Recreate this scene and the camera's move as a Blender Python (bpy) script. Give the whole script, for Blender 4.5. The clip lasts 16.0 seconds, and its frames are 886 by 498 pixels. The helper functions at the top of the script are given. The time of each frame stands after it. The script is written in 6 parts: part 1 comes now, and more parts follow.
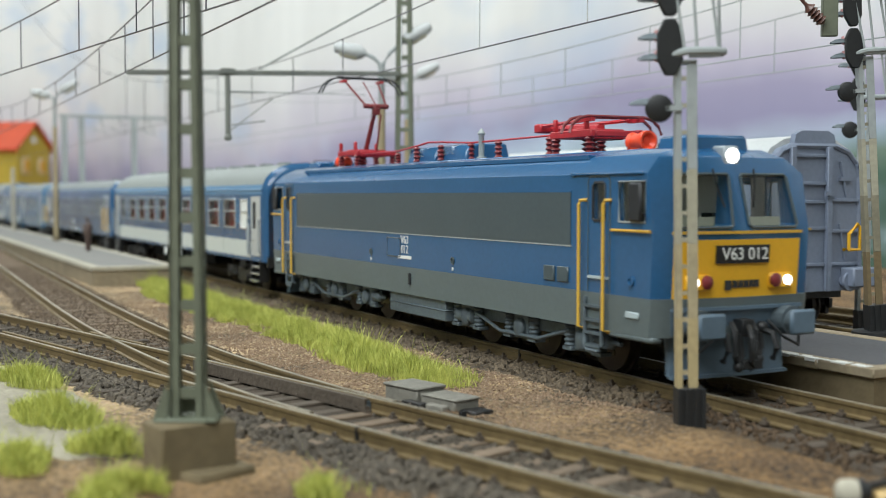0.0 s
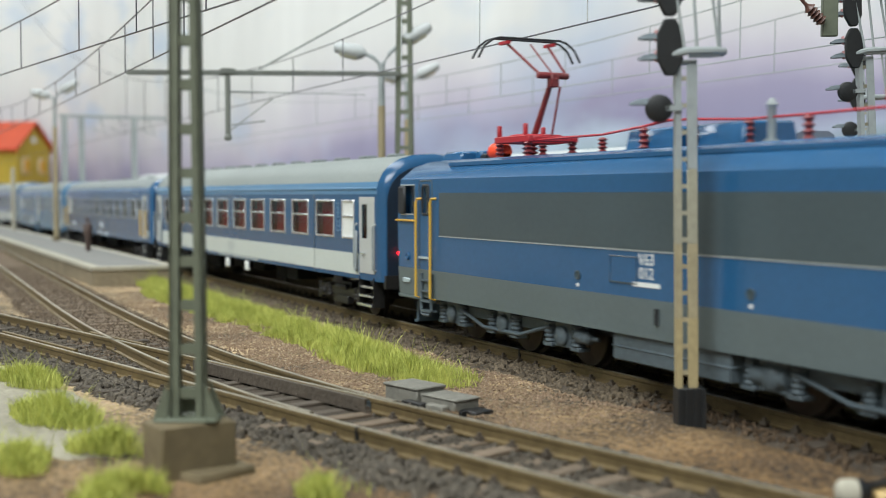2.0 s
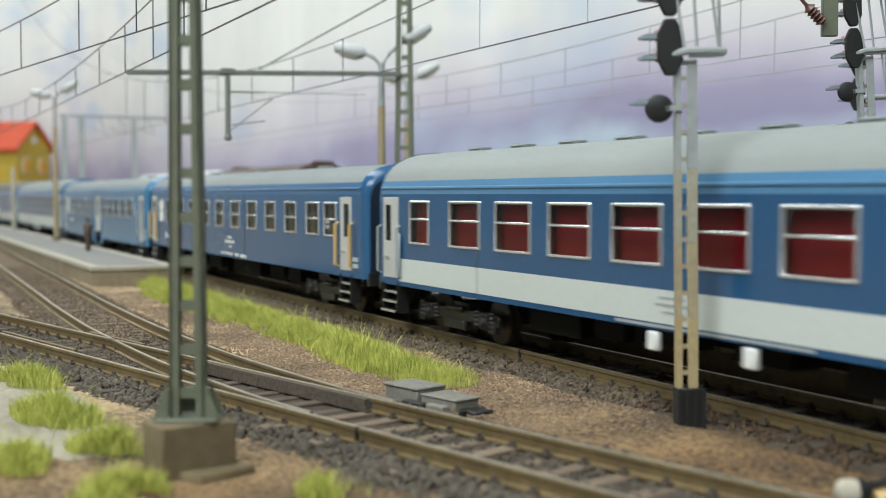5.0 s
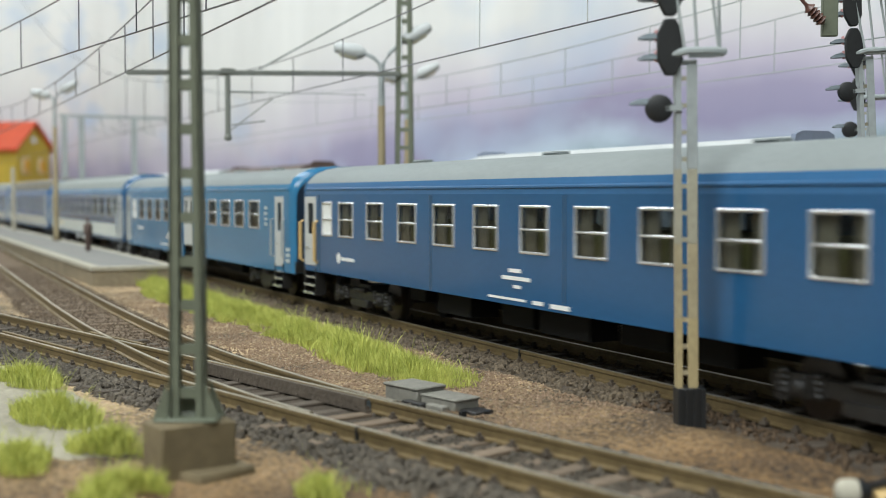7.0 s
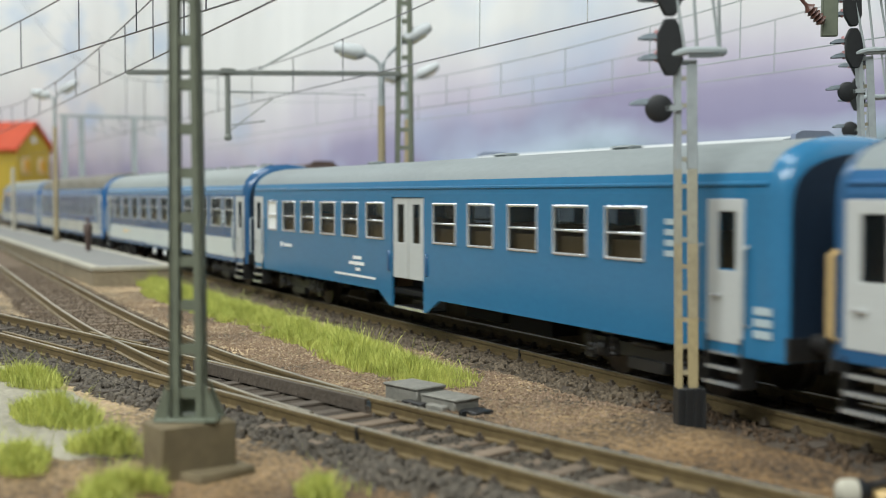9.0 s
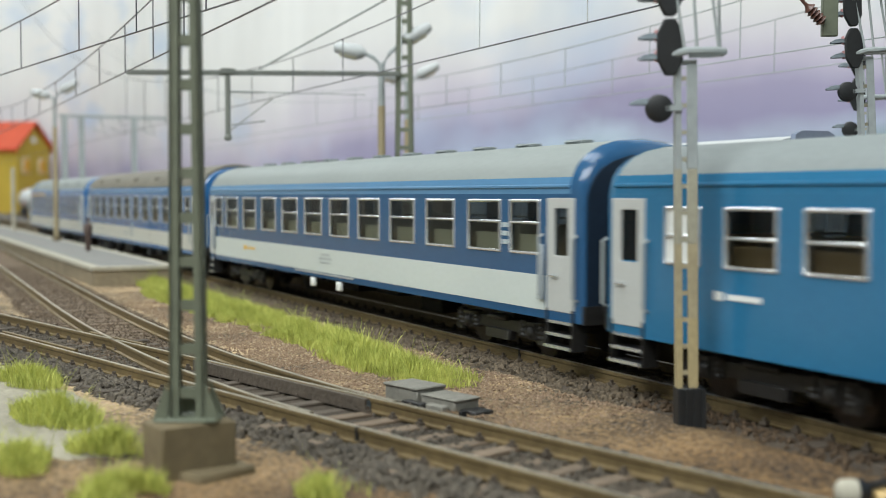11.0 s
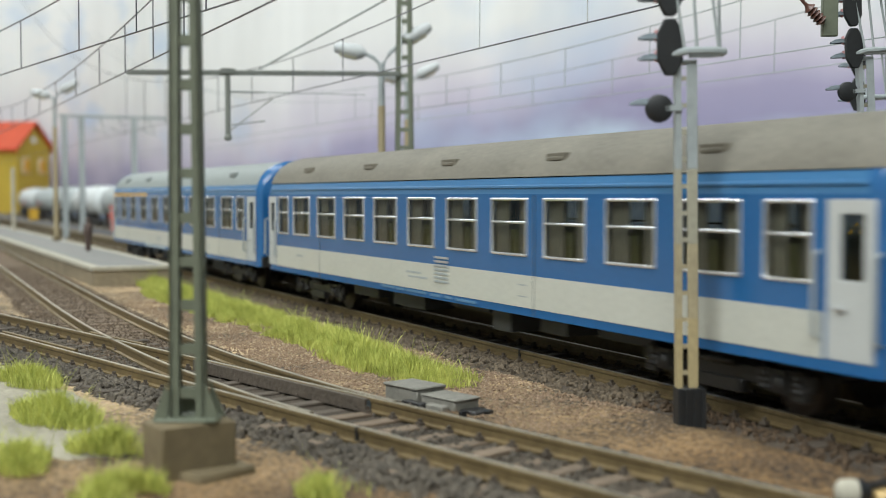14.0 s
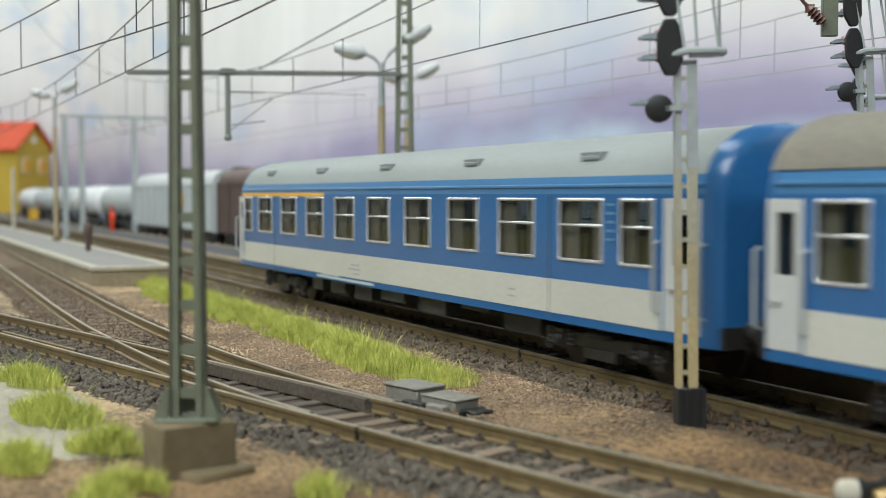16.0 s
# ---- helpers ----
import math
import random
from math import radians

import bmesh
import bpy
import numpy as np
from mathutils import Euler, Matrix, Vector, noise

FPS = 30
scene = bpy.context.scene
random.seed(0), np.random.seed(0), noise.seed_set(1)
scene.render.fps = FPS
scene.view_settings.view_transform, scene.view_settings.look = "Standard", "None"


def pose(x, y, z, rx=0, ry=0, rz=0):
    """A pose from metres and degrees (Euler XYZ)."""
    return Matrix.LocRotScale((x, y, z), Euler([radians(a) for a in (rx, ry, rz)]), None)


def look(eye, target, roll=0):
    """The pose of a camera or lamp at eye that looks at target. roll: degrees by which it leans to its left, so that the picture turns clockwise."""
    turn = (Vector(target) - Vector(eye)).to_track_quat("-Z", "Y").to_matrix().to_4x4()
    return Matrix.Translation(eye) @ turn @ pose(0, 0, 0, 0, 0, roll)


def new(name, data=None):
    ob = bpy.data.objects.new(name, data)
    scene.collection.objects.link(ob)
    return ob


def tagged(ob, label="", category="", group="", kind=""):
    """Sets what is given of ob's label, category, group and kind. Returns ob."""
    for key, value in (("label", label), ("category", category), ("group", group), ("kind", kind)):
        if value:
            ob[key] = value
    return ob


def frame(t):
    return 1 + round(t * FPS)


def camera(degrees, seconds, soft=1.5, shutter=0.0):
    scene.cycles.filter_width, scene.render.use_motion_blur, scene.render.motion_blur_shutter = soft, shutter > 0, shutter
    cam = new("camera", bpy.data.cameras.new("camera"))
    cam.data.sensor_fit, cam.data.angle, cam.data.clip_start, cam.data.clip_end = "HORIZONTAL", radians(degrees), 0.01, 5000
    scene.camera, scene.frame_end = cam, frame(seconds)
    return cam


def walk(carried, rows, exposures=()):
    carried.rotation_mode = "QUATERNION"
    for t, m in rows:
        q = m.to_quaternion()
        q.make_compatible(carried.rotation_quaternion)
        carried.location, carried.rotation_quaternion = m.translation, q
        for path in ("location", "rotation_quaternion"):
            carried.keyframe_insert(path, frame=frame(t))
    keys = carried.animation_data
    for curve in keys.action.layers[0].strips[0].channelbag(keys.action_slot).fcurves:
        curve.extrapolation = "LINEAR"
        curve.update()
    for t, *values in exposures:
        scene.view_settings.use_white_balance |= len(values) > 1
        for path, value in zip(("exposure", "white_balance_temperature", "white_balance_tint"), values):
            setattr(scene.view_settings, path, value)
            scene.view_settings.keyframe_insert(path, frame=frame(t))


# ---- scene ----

# ---- camera: a fixed view along the model line, all sizes those of a 1:87 model ----
cam = camera(41.24, 16.0, soft=0.95, shutter=0.5)
cam.data.dof.use_dof, cam.data.dof.focus_distance, cam.data.dof.aperture_fstop = True, 0.257, 27.0
EYE = Vector((0.0, -0.13853, 0.03446))
AIM = EYE + Vector((-0.89705, 0.43956, -0.04610))
walk(cam, [(0.0, look(EYE, AIM)), (16.0, look(EYE, AIM))], exposures=[(0.0, -0.3), (16.0, -0.3)])

# ---- light: a lit hobby room with two ceiling panels ----
world = bpy.data.worlds.new("room_air")
scene.world = world
world.use_nodes = True
world.node_tree.nodes["Background"].inputs[0].default_value = (0.88, 1.0, 0.97, 1)
world.node_tree.nodes["Background"].inputs[1].default_value = 0.3


def ceiling_lamp(name, x, y, z, sx, sy, watts, colour, target):
    data = bpy.data.lights.new(name, "AREA")
    data.shape, data.size, data.size_y, data.energy, data.color = "RECTANGLE", sx, sy, watts, colour
    ob = new(name, data)
    ob.matrix_world = look((x, y, z), target)
    return ob


ceiling_lamp("ceiling_panel_light", -1.45, -0.2, 1.15, 3.4, 0.35, 25, (0.93, 0.99, 1.0), (-1.45, 0.02, 0))
ceiling_lamp("ceiling_panel_light", 0.35, -1.05, 1.25, 1.8, 0.6, 44, (0.93, 0.99, 1.0), (-0.4, 0, 0))

# ---- materials ----
K = 0.001


def mat(name, colour, rough=0.6, metal=0.0, vary=0.18, fine=900.0, coarse=60.0, bump=0.0, island=0.0, obj=0.0, tint=None, spec=0.5, spread=0.4):
    """Plain surface with grain and stains at two scales; colours are linear."""
    m = bpy.data.materials.new(name)
    m.use_nodes = True
    nt = m.node_tree
    b = nt.nodes["Principled BSDF"]
    b.inputs["Roughness"].default_value, b.inputs["Metallic"].default_value = rough, metal
    b.inputs["Specular IOR Level"].default_value = spec
    co = nt.nodes.new("ShaderNodeTexCoord")
    n1, n2 = nt.nodes.new("ShaderNodeTexNoise"), nt.nodes.new("ShaderNodeTexNoise")
    n1.inputs["Scale"].default_value, n2.inputs["Scale"].default_value = fine, coarse
    n1.inputs["Detail"].default_value, n2.inputs["Detail"].default_value = 3, 5
    for n in (n1, n2):
        nt.links.new(co.outputs["Object"], n.inputs["Vector"])
    add = nt.nodes.new("ShaderNodeMath")
    nt.links.new(n1.outputs["Fac"], add.inputs[0])
    nt.links.new(n2.outputs["Fac"], add.inputs[1])
    last = add
    for wanted, kind, out in ((island, "ShaderNodeNewGeometry", "Random Per Island"), (obj, "ShaderNodeObjectInfo", "Random")):
        if wanted:
            src, ma = nt.nodes.new(kind), nt.nodes.new("ShaderNodeMath")
            ma.operation = "MULTIPLY_ADD"
            ma.inputs[1].default_value = wanted
            nt.links.new(src.outputs[out], ma.inputs[0])
            nt.links.new(last.outputs[0], ma.inputs[2])
            last = ma
    ramp = nt.nodes.new("ShaderNodeMapRange")
    ramp.inputs["From Min"].default_value, ramp.inputs["From Max"].default_value = 1 - spread, 1 + spread + island + obj
    nt.links.new(last.outputs[0], ramp.inputs["Value"])
    mix = nt.nodes.new("ShaderNodeMix")
    mix.data_type = "RGBA"
    lo = tuple(c * (1 - vary) for c in colour)
    hi = tint if tint else tuple(min(1, c * (1 + vary)) for c in colour)
    mix.inputs[6].default_value, mix.inputs[7].default_value = (*lo, 1), (*hi, 1)
    nt.links.new(ramp.outputs["Result"], mix.inputs["Factor"])
    nt.links.new(mix.outputs[2], b.inputs["Base Color"])
    if bump:
        bp = nt.nodes.new("ShaderNodeBump")
        bp.inputs["Strength"].default_value, bp.inputs["Distance"].default_value = bump, 0.0006
        nt.links.new(n1.outputs["Fac"], bp.inputs["Height"])
        nt.links.new(bp.outputs["Normal"], b.inputs["Normal"])
    return m


def glow(name, colour, strength):
    m = bpy.data.materials.new(name)
    m.use_nodes = True
    b = m.node_tree.nodes["Principled BSDF"]
    b.inputs["Base Color"].default_value = (*colour, 1)
    b.inputs["Emission Color"].default_value, b.inputs["Emission Strength"].default_value = (*colour, 1), strength
    return m


def clear_pane(name, tone):
    """Thin model glazing: clear, slightly toned, glossy by angle."""
    m = bpy.data.materials.new(name)
    m.use_nodes = True
    nt = m.node_tree
    tr, gl, mx = nt.nodes.new("ShaderNodeBsdfTransparent"), nt.nodes.new("ShaderNodeBsdfGlossy"), nt.nodes.new("ShaderNodeMixShader")
    lw, pw, fr = nt.nodes.new("ShaderNodeLayerWeight"), nt.nodes.new("ShaderNodeMath"), nt.nodes.new("ShaderNodeMath")
    pw.operation, fr.operation = "POWER", "MULTIPLY_ADD"
    pw.inputs[1].default_value, fr.inputs[1].default_value, fr.inputs[2].default_value = 4.0, 0.35, 0.02
    nt.links.new(lw.outputs["Facing"], pw.inputs[0])
    nt.links.new(pw.outputs[0], fr.inputs[0])
    tr.inputs[0].default_value = (*tone, 1)
    gl.inputs["Roughness"].default_value = 0.08
    nt.links.new(fr.outputs[0], mx.inputs[0])
    nt.links.new(tr.outputs[0], mx.inputs[1])
    nt.links.new(gl.outputs[0], mx.inputs[2])
    nt.links.new(mx.outputs[0], nt.nodes["Material Output"].inputs[0])
    return m


M = dict(
    loco_blue=mat("loco_blue_paint", (0.022, 0.100, 0.225), 0.17, vary=0.1, coarse=25),
    loco_panel=mat("loco_dark_panel", (0.058, 0.082, 0.092), 0.32, vary=0.12),
    loco_grey=mat("loco_grey_skirt", (0.115, 0.145, 0.150), 0.35, vary=0.1),
    loco_grey_pale=mat("pale_blue_grey", (0.30, 0.34, 0.37), 0.4, vary=0.1),
    plow_grey=mat("loco_blue_grey", (0.10, 0.15, 0.20), 0.5, vary=0.1),
    yellow=mat("warning_yellow", (0.78, 0.42, 0.02), 0.45, vary=0.06),
    rail_yellow=mat("handrail_yellow", (0.62, 0.37, 0.04), 0.5, vary=0.1),
    red=mat("roof_gear_red", (0.42, 0.02, 0.03), 0.45, vary=0.15),
    dark_red=mat("insulator_maroon", (0.19, 0.026, 0.028), 0.4, vary=0.2),
    orange=mat("horn_orange_red", (0.85, 0.07, 0.02), 0.4, vary=0.08),
    black=mat("black_plastic", (0.012, 0.013, 0.014), 0.5, vary=0.3),
    rubber=mat("dark_rubber", (0.02, 0.022, 0.025), 0.6, vary=0.2),
    underfloor=mat("underfloor_black", (0.009, 0.009, 0.009), 0.8, vary=0.3, spec=0.2),
    gear_grey=mat("underfloor_gear_grey", (0.045, 0.046, 0.043), 0.6, vary=0.3),
    end_gap_shade=mat("coach_end_gap_shade_blue", (0.010, 0.022, 0.042), 0.5, vary=0.2),
    bogie=mat("bogie_black_brown", (0.019, 0.018, 0.017), 0.42, vary=0.4, bump=0.3),
    bogie_grey=mat("bogie_blue_grey", (0.085, 0.11, 0.125), 0.5, vary=0.35, bump=0.2),
    wheel=mat("wheel_steel", (0.055, 0.045, 0.038), 0.4, 0.5, vary=0.3),
    chrome=mat("bright_aluminium", (0.75, 0.77, 0.78), 0.25, 0.75, vary=0.08),
    white=mat("white_plastic", (0.78, 0.79, 0.76), 0.5, vary=0.06),
    cream=mat("cream_interior", (0.55, 0.53, 0.40), 0.6, vary=0.1),
    tan=mat("tan_handrail", (0.55, 0.38, 0.16), 0.5, vary=0.1),
    band=mat("coach_white_band", (0.57, 0.62, 0.59), 0.25, vary=0.06, coarse=20),
    band_dirty=mat("coach_weathered_band", (0.50, 0.50, 0.44), 0.3, vary=0.12, coarse=40),
    blue_a=mat("coach_blue_deep", (0.020, 0.085, 0.19), 0.17, vary=0.09, coarse=25),
    blue_b=mat("coach_blue_plain", (0.019, 0.090, 0.205), 0.17, vary=0.09, coarse=25),
    blue_c=mat("coach_blue_light", (0.025, 0.150, 0.29), 0.17, vary=0.09, coarse=25),
    blue_d=mat("coach_blue_bright", (0.020, 0.110, 0.28), 0.17, vary=0.09, coarse=25),
    # brightness of the lit, upturned eaves put into these blues; one also for lettering
    blue_lit_and_print=mat("coach_lit_eaves_and_print_blue", (0.085, 0.215, 0.37), 0.22, vary=0.08, coarse=25),
    blue_b_lit=mat("coach_lit_eaves_mid_blue", (0.036, 0.125, 0.27), 0.22, vary=0.08, coarse=25),
    blue_d_lit=mat("coach_lit_eaves_blue", (0.052, 0.165, 0.33), 0.22, vary=0.08, coarse=25),
    roof_a=mat("coach_roof_grey", (0.235, 0.26, 0.25), 0.6, vary=0.08, coarse=30),
    roof_b=mat("coach_roof_mid_grey", (0.20, 0.225, 0.225), 0.6, vary=0.12, coarse=30),
    roof_dirty=mat("coach_roof_weathered", (0.155, 0.142, 0.112), 0.7, vary=0.3, coarse=45),
    curtain=mat("red_curtain", (0.52, 0.010, 0.030), 0.8, vary=0.2),
    seat_brown=mat("brown_seat", (0.22, 0.14, 0.07), 0.8, vary=0.2),
    olive=mat("olive_seat", (0.26, 0.25, 0.10), 0.8, vary=0.25),
    taupe=mat("taupe_curtain", (0.40, 0.35, 0.285), 0.85, vary=0.25),
    vent_brown=mat("dusty_vent_brown", (0.14, 0.125, 0.095), 0.75, vary=0.3),
    door_grey=mat("door_light_grey", (0.48, 0.49, 0.47), 0.5, vary=0.06),
    pane=clear_pane("clear_glazing", (0.70, 0.72, 0.70)),
    pane_cab=clear_pane("cab_glazing", (0.95, 0.96, 0.95)),
    brown_ins=mat("brown_porcelain", (0.10, 0.042, 0.03), 0.35, vary=0.2),
    box_grey=mat("weathered_box_grey", (0.20, 0.19, 0.16), 0.8, vary=0.3, fine=700, bump=0.4),
    grit=mat("pale_grit", (0.21, 0.12, 0.066), 0.9, vary=0.4, fine=1500, island=0.9, tint=(0.40, 0.29, 0.195)),
    pane_dim=clear_pane("dim_glazing", (0.62, 0.64, 0.62)),
    lamp_white=glow("lamp_white", (1.0, 0.97, 0.92), 5),
    tail_red=glow("tail_lamp_red", (1.0, 0.006, 0.012), 7),
    rail=mat("rusty_rail", (0.165, 0.118, 0.055), 0.55, 0.25, vary=0.35, fine=700),
    railtop=mat("worn_rail_head", (0.42, 0.38, 0.29), 0.35, 0.6, vary=0.3, fine=500),
    sleeper=mat("weathered_sleeper", (0.082, 0.064, 0.047), 0.8, vary=0.4, fine=900, bump=0.6, obj=0.5),
    sleeper_pale=mat("pale_sleeper", (0.17, 0.125, 0.085), 0.85, vary=0.35, fine=900, bump=0.6, obj=0.5),
    ballast_earth=mat("earth_covered_ballast", (0.026, 0.017, 0.010), 0.95, vary=0.5, fine=1500, island=0.9, tint=(0.13, 0.082, 0.044)),
    ballast_brown=mat("dusty_brown_ballast", (0.085, 0.062, 0.042), 0.95, vary=0.45, fine=1500, island=0.9, tint=(0.21, 0.155, 0.105)),
    ballast=mat("dark_brown_ballast", (0.034, 0.028, 0.020), 0.9, vary=0.5, fine=1500, island=0.9, tint=(0.185, 0.138, 0.088)),
    ballast_grey=mat("dark_grey_ballast", (0.027, 0.024, 0.020), 0.9, vary=0.5, fine=1500, island=0.9, tint=(0.155, 0.128, 0.095)),
    bed_sandy=mat("sandy_track_bed", (0.13, 0.092, 0.06), 0.95, vary=0.5, fine=1200, bump=1.0),
    bed=mat("ballast_bed", (0.058, 0.043, 0.029), 0.95, vary=0.5, fine=1200, bump=1.0),
    concrete=mat("pale_concrete", (0.42, 0.39, 0.31), 0.85, vary=0.2, fine=500, bump=0.3),
    concrete_dim=mat("brown_concrete", (0.14, 0.108, 0.058), 0.85, vary=0.2, fine=500, bump=0.3),
    concrete_warm=mat("warm_stained_concrete", (0.27, 0.22, 0.145), 0.85, vary=0.25, fine=500, bump=0.3),
    asphalt_dark=mat("dark_platform_asphalt", (0.07, 0.07, 0.075), 0.9, vary=0.2, fine=1200, bump=0.3),
    asphalt=mat("grey_platform_top", (0.225, 0.22, 0.205), 0.9, vary=0.15, fine=1200, bump=0.3),
    edge_white=mat("chipped_white_edge", (0.72, 0.72, 0.68), 0.8, vary=0.3, fine=700),
    mast_green=mat("mast_grey_green", (0.135, 0.15, 0.105), 0.6, vary=0.18, fine=600),
    mast_grey=mat("signal_mast_grey", (0.33, 0.36, 0.36), 0.5, vary=0.15, fine=600),
    mast_tan=mat("signal_mast_ochre", (0.40, 0.32, 0.17), 0.6, vary=0.2),
    mast_mid=mat("signal_mast_grey_tan", (0.35, 0.33, 0.25), 0.55, vary=0.2),
    mast_low=mat("signal_mast_pale_tan", (0.38, 0.32, 0.20), 0.55, vary=0.2),
    mast_brown=mat("signal_mast_brown", (0.15, 0.11, 0.055), 0.6, vary=0.3),
    mast_dull=mat("signal_mast_dull", (0.22, 0.20, 0.14), 0.6, vary=0.25),
    beam_grey=mat("beam_dull_grey", (0.17, 0.18, 0.16), 0.6, vary=0.15),
    post_tan=mat("lamp_post_tan", (0.33, 0.27, 0.16), 0.6, vary=0.2),
    wire=mat("wire_dark", (0.10, 0.10, 0.115), 0.4, 0.5, vary=0.2),
    wagon_grey=mat("wagon_blue_grey", (0.19, 0.225, 0.30), 0.55, vary=0.12),
    wagon_roof=mat("wagon_roof_silver", (0.48, 0.50, 0.50), 0.5, vary=0.1),
    tank_white=mat("tank_white", (0.66, 0.69, 0.69), 0.4, vary=0.1, coarse=20),
    tank_grey=mat("tank_pale_grey", (0.42, 0.46, 0.46), 0.45, vary=0.12, coarse=20),
    wagon_brown=mat("wagon_brown", (0.085, 0.055, 0.045), 0.6, vary=0.25),
    roof_tile=mat("red_roof_tiles", (0.62, 0.085, 0.03), 0.7, vary=0.15),
    wall_yellow=mat("yellow_plaster", (0.60, 0.43, 0.06), 0.8, vary=0.1),
    pale_blue=mat("pale_blue_lens", (0.42, 0.50, 0.52), 0.3, vary=0.08),
    dull_pink=mat("dull_pink", (0.45, 0.22, 0.22), 0.6, vary=0.1),
)


# ---- mesh building, in millimetres ----
class Geo:
    def __init__(self):
        self.v, self.f = [], []

    def add(self, v, f):
        n = len(self.v)
        self.v += [tuple(p) for p in v]
        self.f += [tuple(n + i for i in q) for q in f]
        return self

    def box(self, x0, x1, y0, y1, z0, z1):
        return self.add([(x, y, z) for x in (x0, x1) for y in (y0, y1) for z in (z0, z1)],
                        [(0, 1, 3, 2), (4, 6, 7, 5), (0, 4, 5, 1), (2, 3, 7, 6), (0, 2, 6, 4), (1, 5, 7, 3)])

    def prism(self, prof, x0, x1):
        """Profile of (y, z), anticlockwise seen from +x, drawn out along x."""
        n = len(prof)
        v = [(x0, *p) for p in prof] + [(x1, *p) for p in prof]
        f = [(i, (i + 1) % n, n + (i + 1) % n, n + i) for i in range(n)]
        return self.add(v, f + [tuple(range(n - 1, -1, -1)), tuple(range(n, 2 * n))])

    def rings(self, rings):
        """Closed rings of equal count, joined and capped."""
        n, v, f = len(rings[0]), [p for r in rings for p in r], []
        for k in range(len(rings) - 1):
            f += [(k * n + i, k * n + (i + 1) % n, (k + 1) * n + (i + 1) % n, (k + 1) * n + i) for i in range(n)]
        f += [tuple(range(n - 1, -1, -1)), tuple(range((len(rings) - 1) * n, len(rings) * n))]
        return self.add(v, f)

    def cyl(self, p, q, r, n=8, r2=None):
        return self.tube([p, q], r, n, r2)

    def tube(self, pts, r, n=6, r2=None):
        pts = [Vector(p) for p in pts]
        rings = []
        for i, p in enumerate(pts):
            d = (pts[min(i + 1, len(pts) - 1)] - pts[max(i - 1, 0)]).normalized()
            a = d.cross(Vector((0, 0, 1)) if abs(d.z) < 0.9 else Vector((1, 0, 0))).normalized()
            b = a.cross(d)
            rr = r if r2 is None else r + (r2 - r) * i / (len(pts) - 1)
            rings.append([p - (a * math.cos(t) + b * math.sin(t)) * rr for t in (2 * math.pi * k / n for k in range(n))])
        return self.rings(rings)

    def turned(self, c, axis, prof, n=14):
        """Profile of (distance along axis, radius) turned round it."""
        axis = Vector(axis).normalized()
        a = axis.cross(Vector((0, 0, 1)) if abs(axis.z) < 0.9 else Vector((1, 0, 0))).normalized()
        b = a.cross(axis)
        c = Vector(c)
        return self.rings([[c + axis * d - (a * math.cos(t) + b * math.sin(t)) * max(r, 0.01) for t in (2 * math.pi * k / n for k in range(n))] for d, r in prof])

    def ball(self, c, r, s=(1, 1, 1), n=10):
        c = Vector(c)
        rr = []
        for i in range(1, n // 2 + 1):
            a = math.pi * i / (n // 2 + 1)
            rr.append([(c.x + r * s[0] * math.sin(a) * math.cos(t), c.y + r * s[1] * math.sin(a) * math.sin(t), c.z - r * s[2] * math.cos(a)) for t in (2 * math.pi * k / n for k in range(n))])
        return self.rings(rr)

    def wall(self, x0, x1, y0, y1, z0, z1, holes, h0, h1):
        """A wall in one piece with openings (pairs of x) between the heights h0 and h1."""
        xs = sorted({x0, x1, *[a for h in holes for a in h]})
        zs = [z0, h0, h1, z1]
        solid = {(i, j): not (j == 1 and any(a <= xs[i] and xs[i + 1] <= b for a, b in holes)) for i in range(len(xs) - 1) for j in range(3)}
        n = len(xs) * 4
        v = [(x, y, z) for y in (y0, y1) for x in xs for z in zs]
        f = []
        for (i, j), on in solid.items():
            if not on:
                continue
            a, b, c, d = i * 4 + j, (i + 1) * 4 + j, (i + 1) * 4 + j + 1, i * 4 + j + 1
            f += [(a, b, c, d), (n + d, n + c, n + b, n + a)]
            for (p, q), near in (((a, b), (i, j - 1)), ((b, c), (i + 1, j)), ((c, d), (i, j + 1)), ((d, a), (i - 1, j))):
                if not solid.get(near):
                    f.append((q, p, n + p, n + q))
        return self.add(v, f)


def mesh_of(name, g, material, bevel=0.0, angle=38):
    me = bpy.data.meshes.new(name)
    me.from_pydata([(a * K, b * K, c * K) for a, b, c in g.v], [], g.f)
    if bevel:
        bm = bmesh.new()
        bm.from_mesh(me)
        sharp = [e for e in bm.edges if len(e.link_faces) == 2 and e.calc_face_angle(0) > 0.6]
        bmesh.ops.bevel(bm, geom=sharp, offset=bevel * K, segments=1, affect="EDGES", clamp_overlap=True)
        bm.to_mesh(me)
        bm.free()
    me.materials.append(material)
    me.polygons.foreach_set("use_smooth", [True] * len(me.polygons))
    me.set_sharp_from_angle(angle=radians(angle))
    me.update()
    return me


def part(name, g, material, parent=None, label="", bevel=0.0, at=None, kind=""):
    me = g if isinstance(g, bpy.types.Mesh) else mesh_of(name, g, material, bevel)
    ob = new(name, me)
    ob.parent = parent
    if at:
        ob.location = [a * K for a in at]
    return tagged(ob, label=label, kind=kind)


def thing(name, x, y, z, label, category, group="", rz=0.0, kind=""):
    ob = new(name)
    ob.empty_display_size = 0.01
    ob.matrix_basis = pose(x * K, y * K, z * K, 0, 0, rz)
    return tagged(ob, label, category, group, kind)


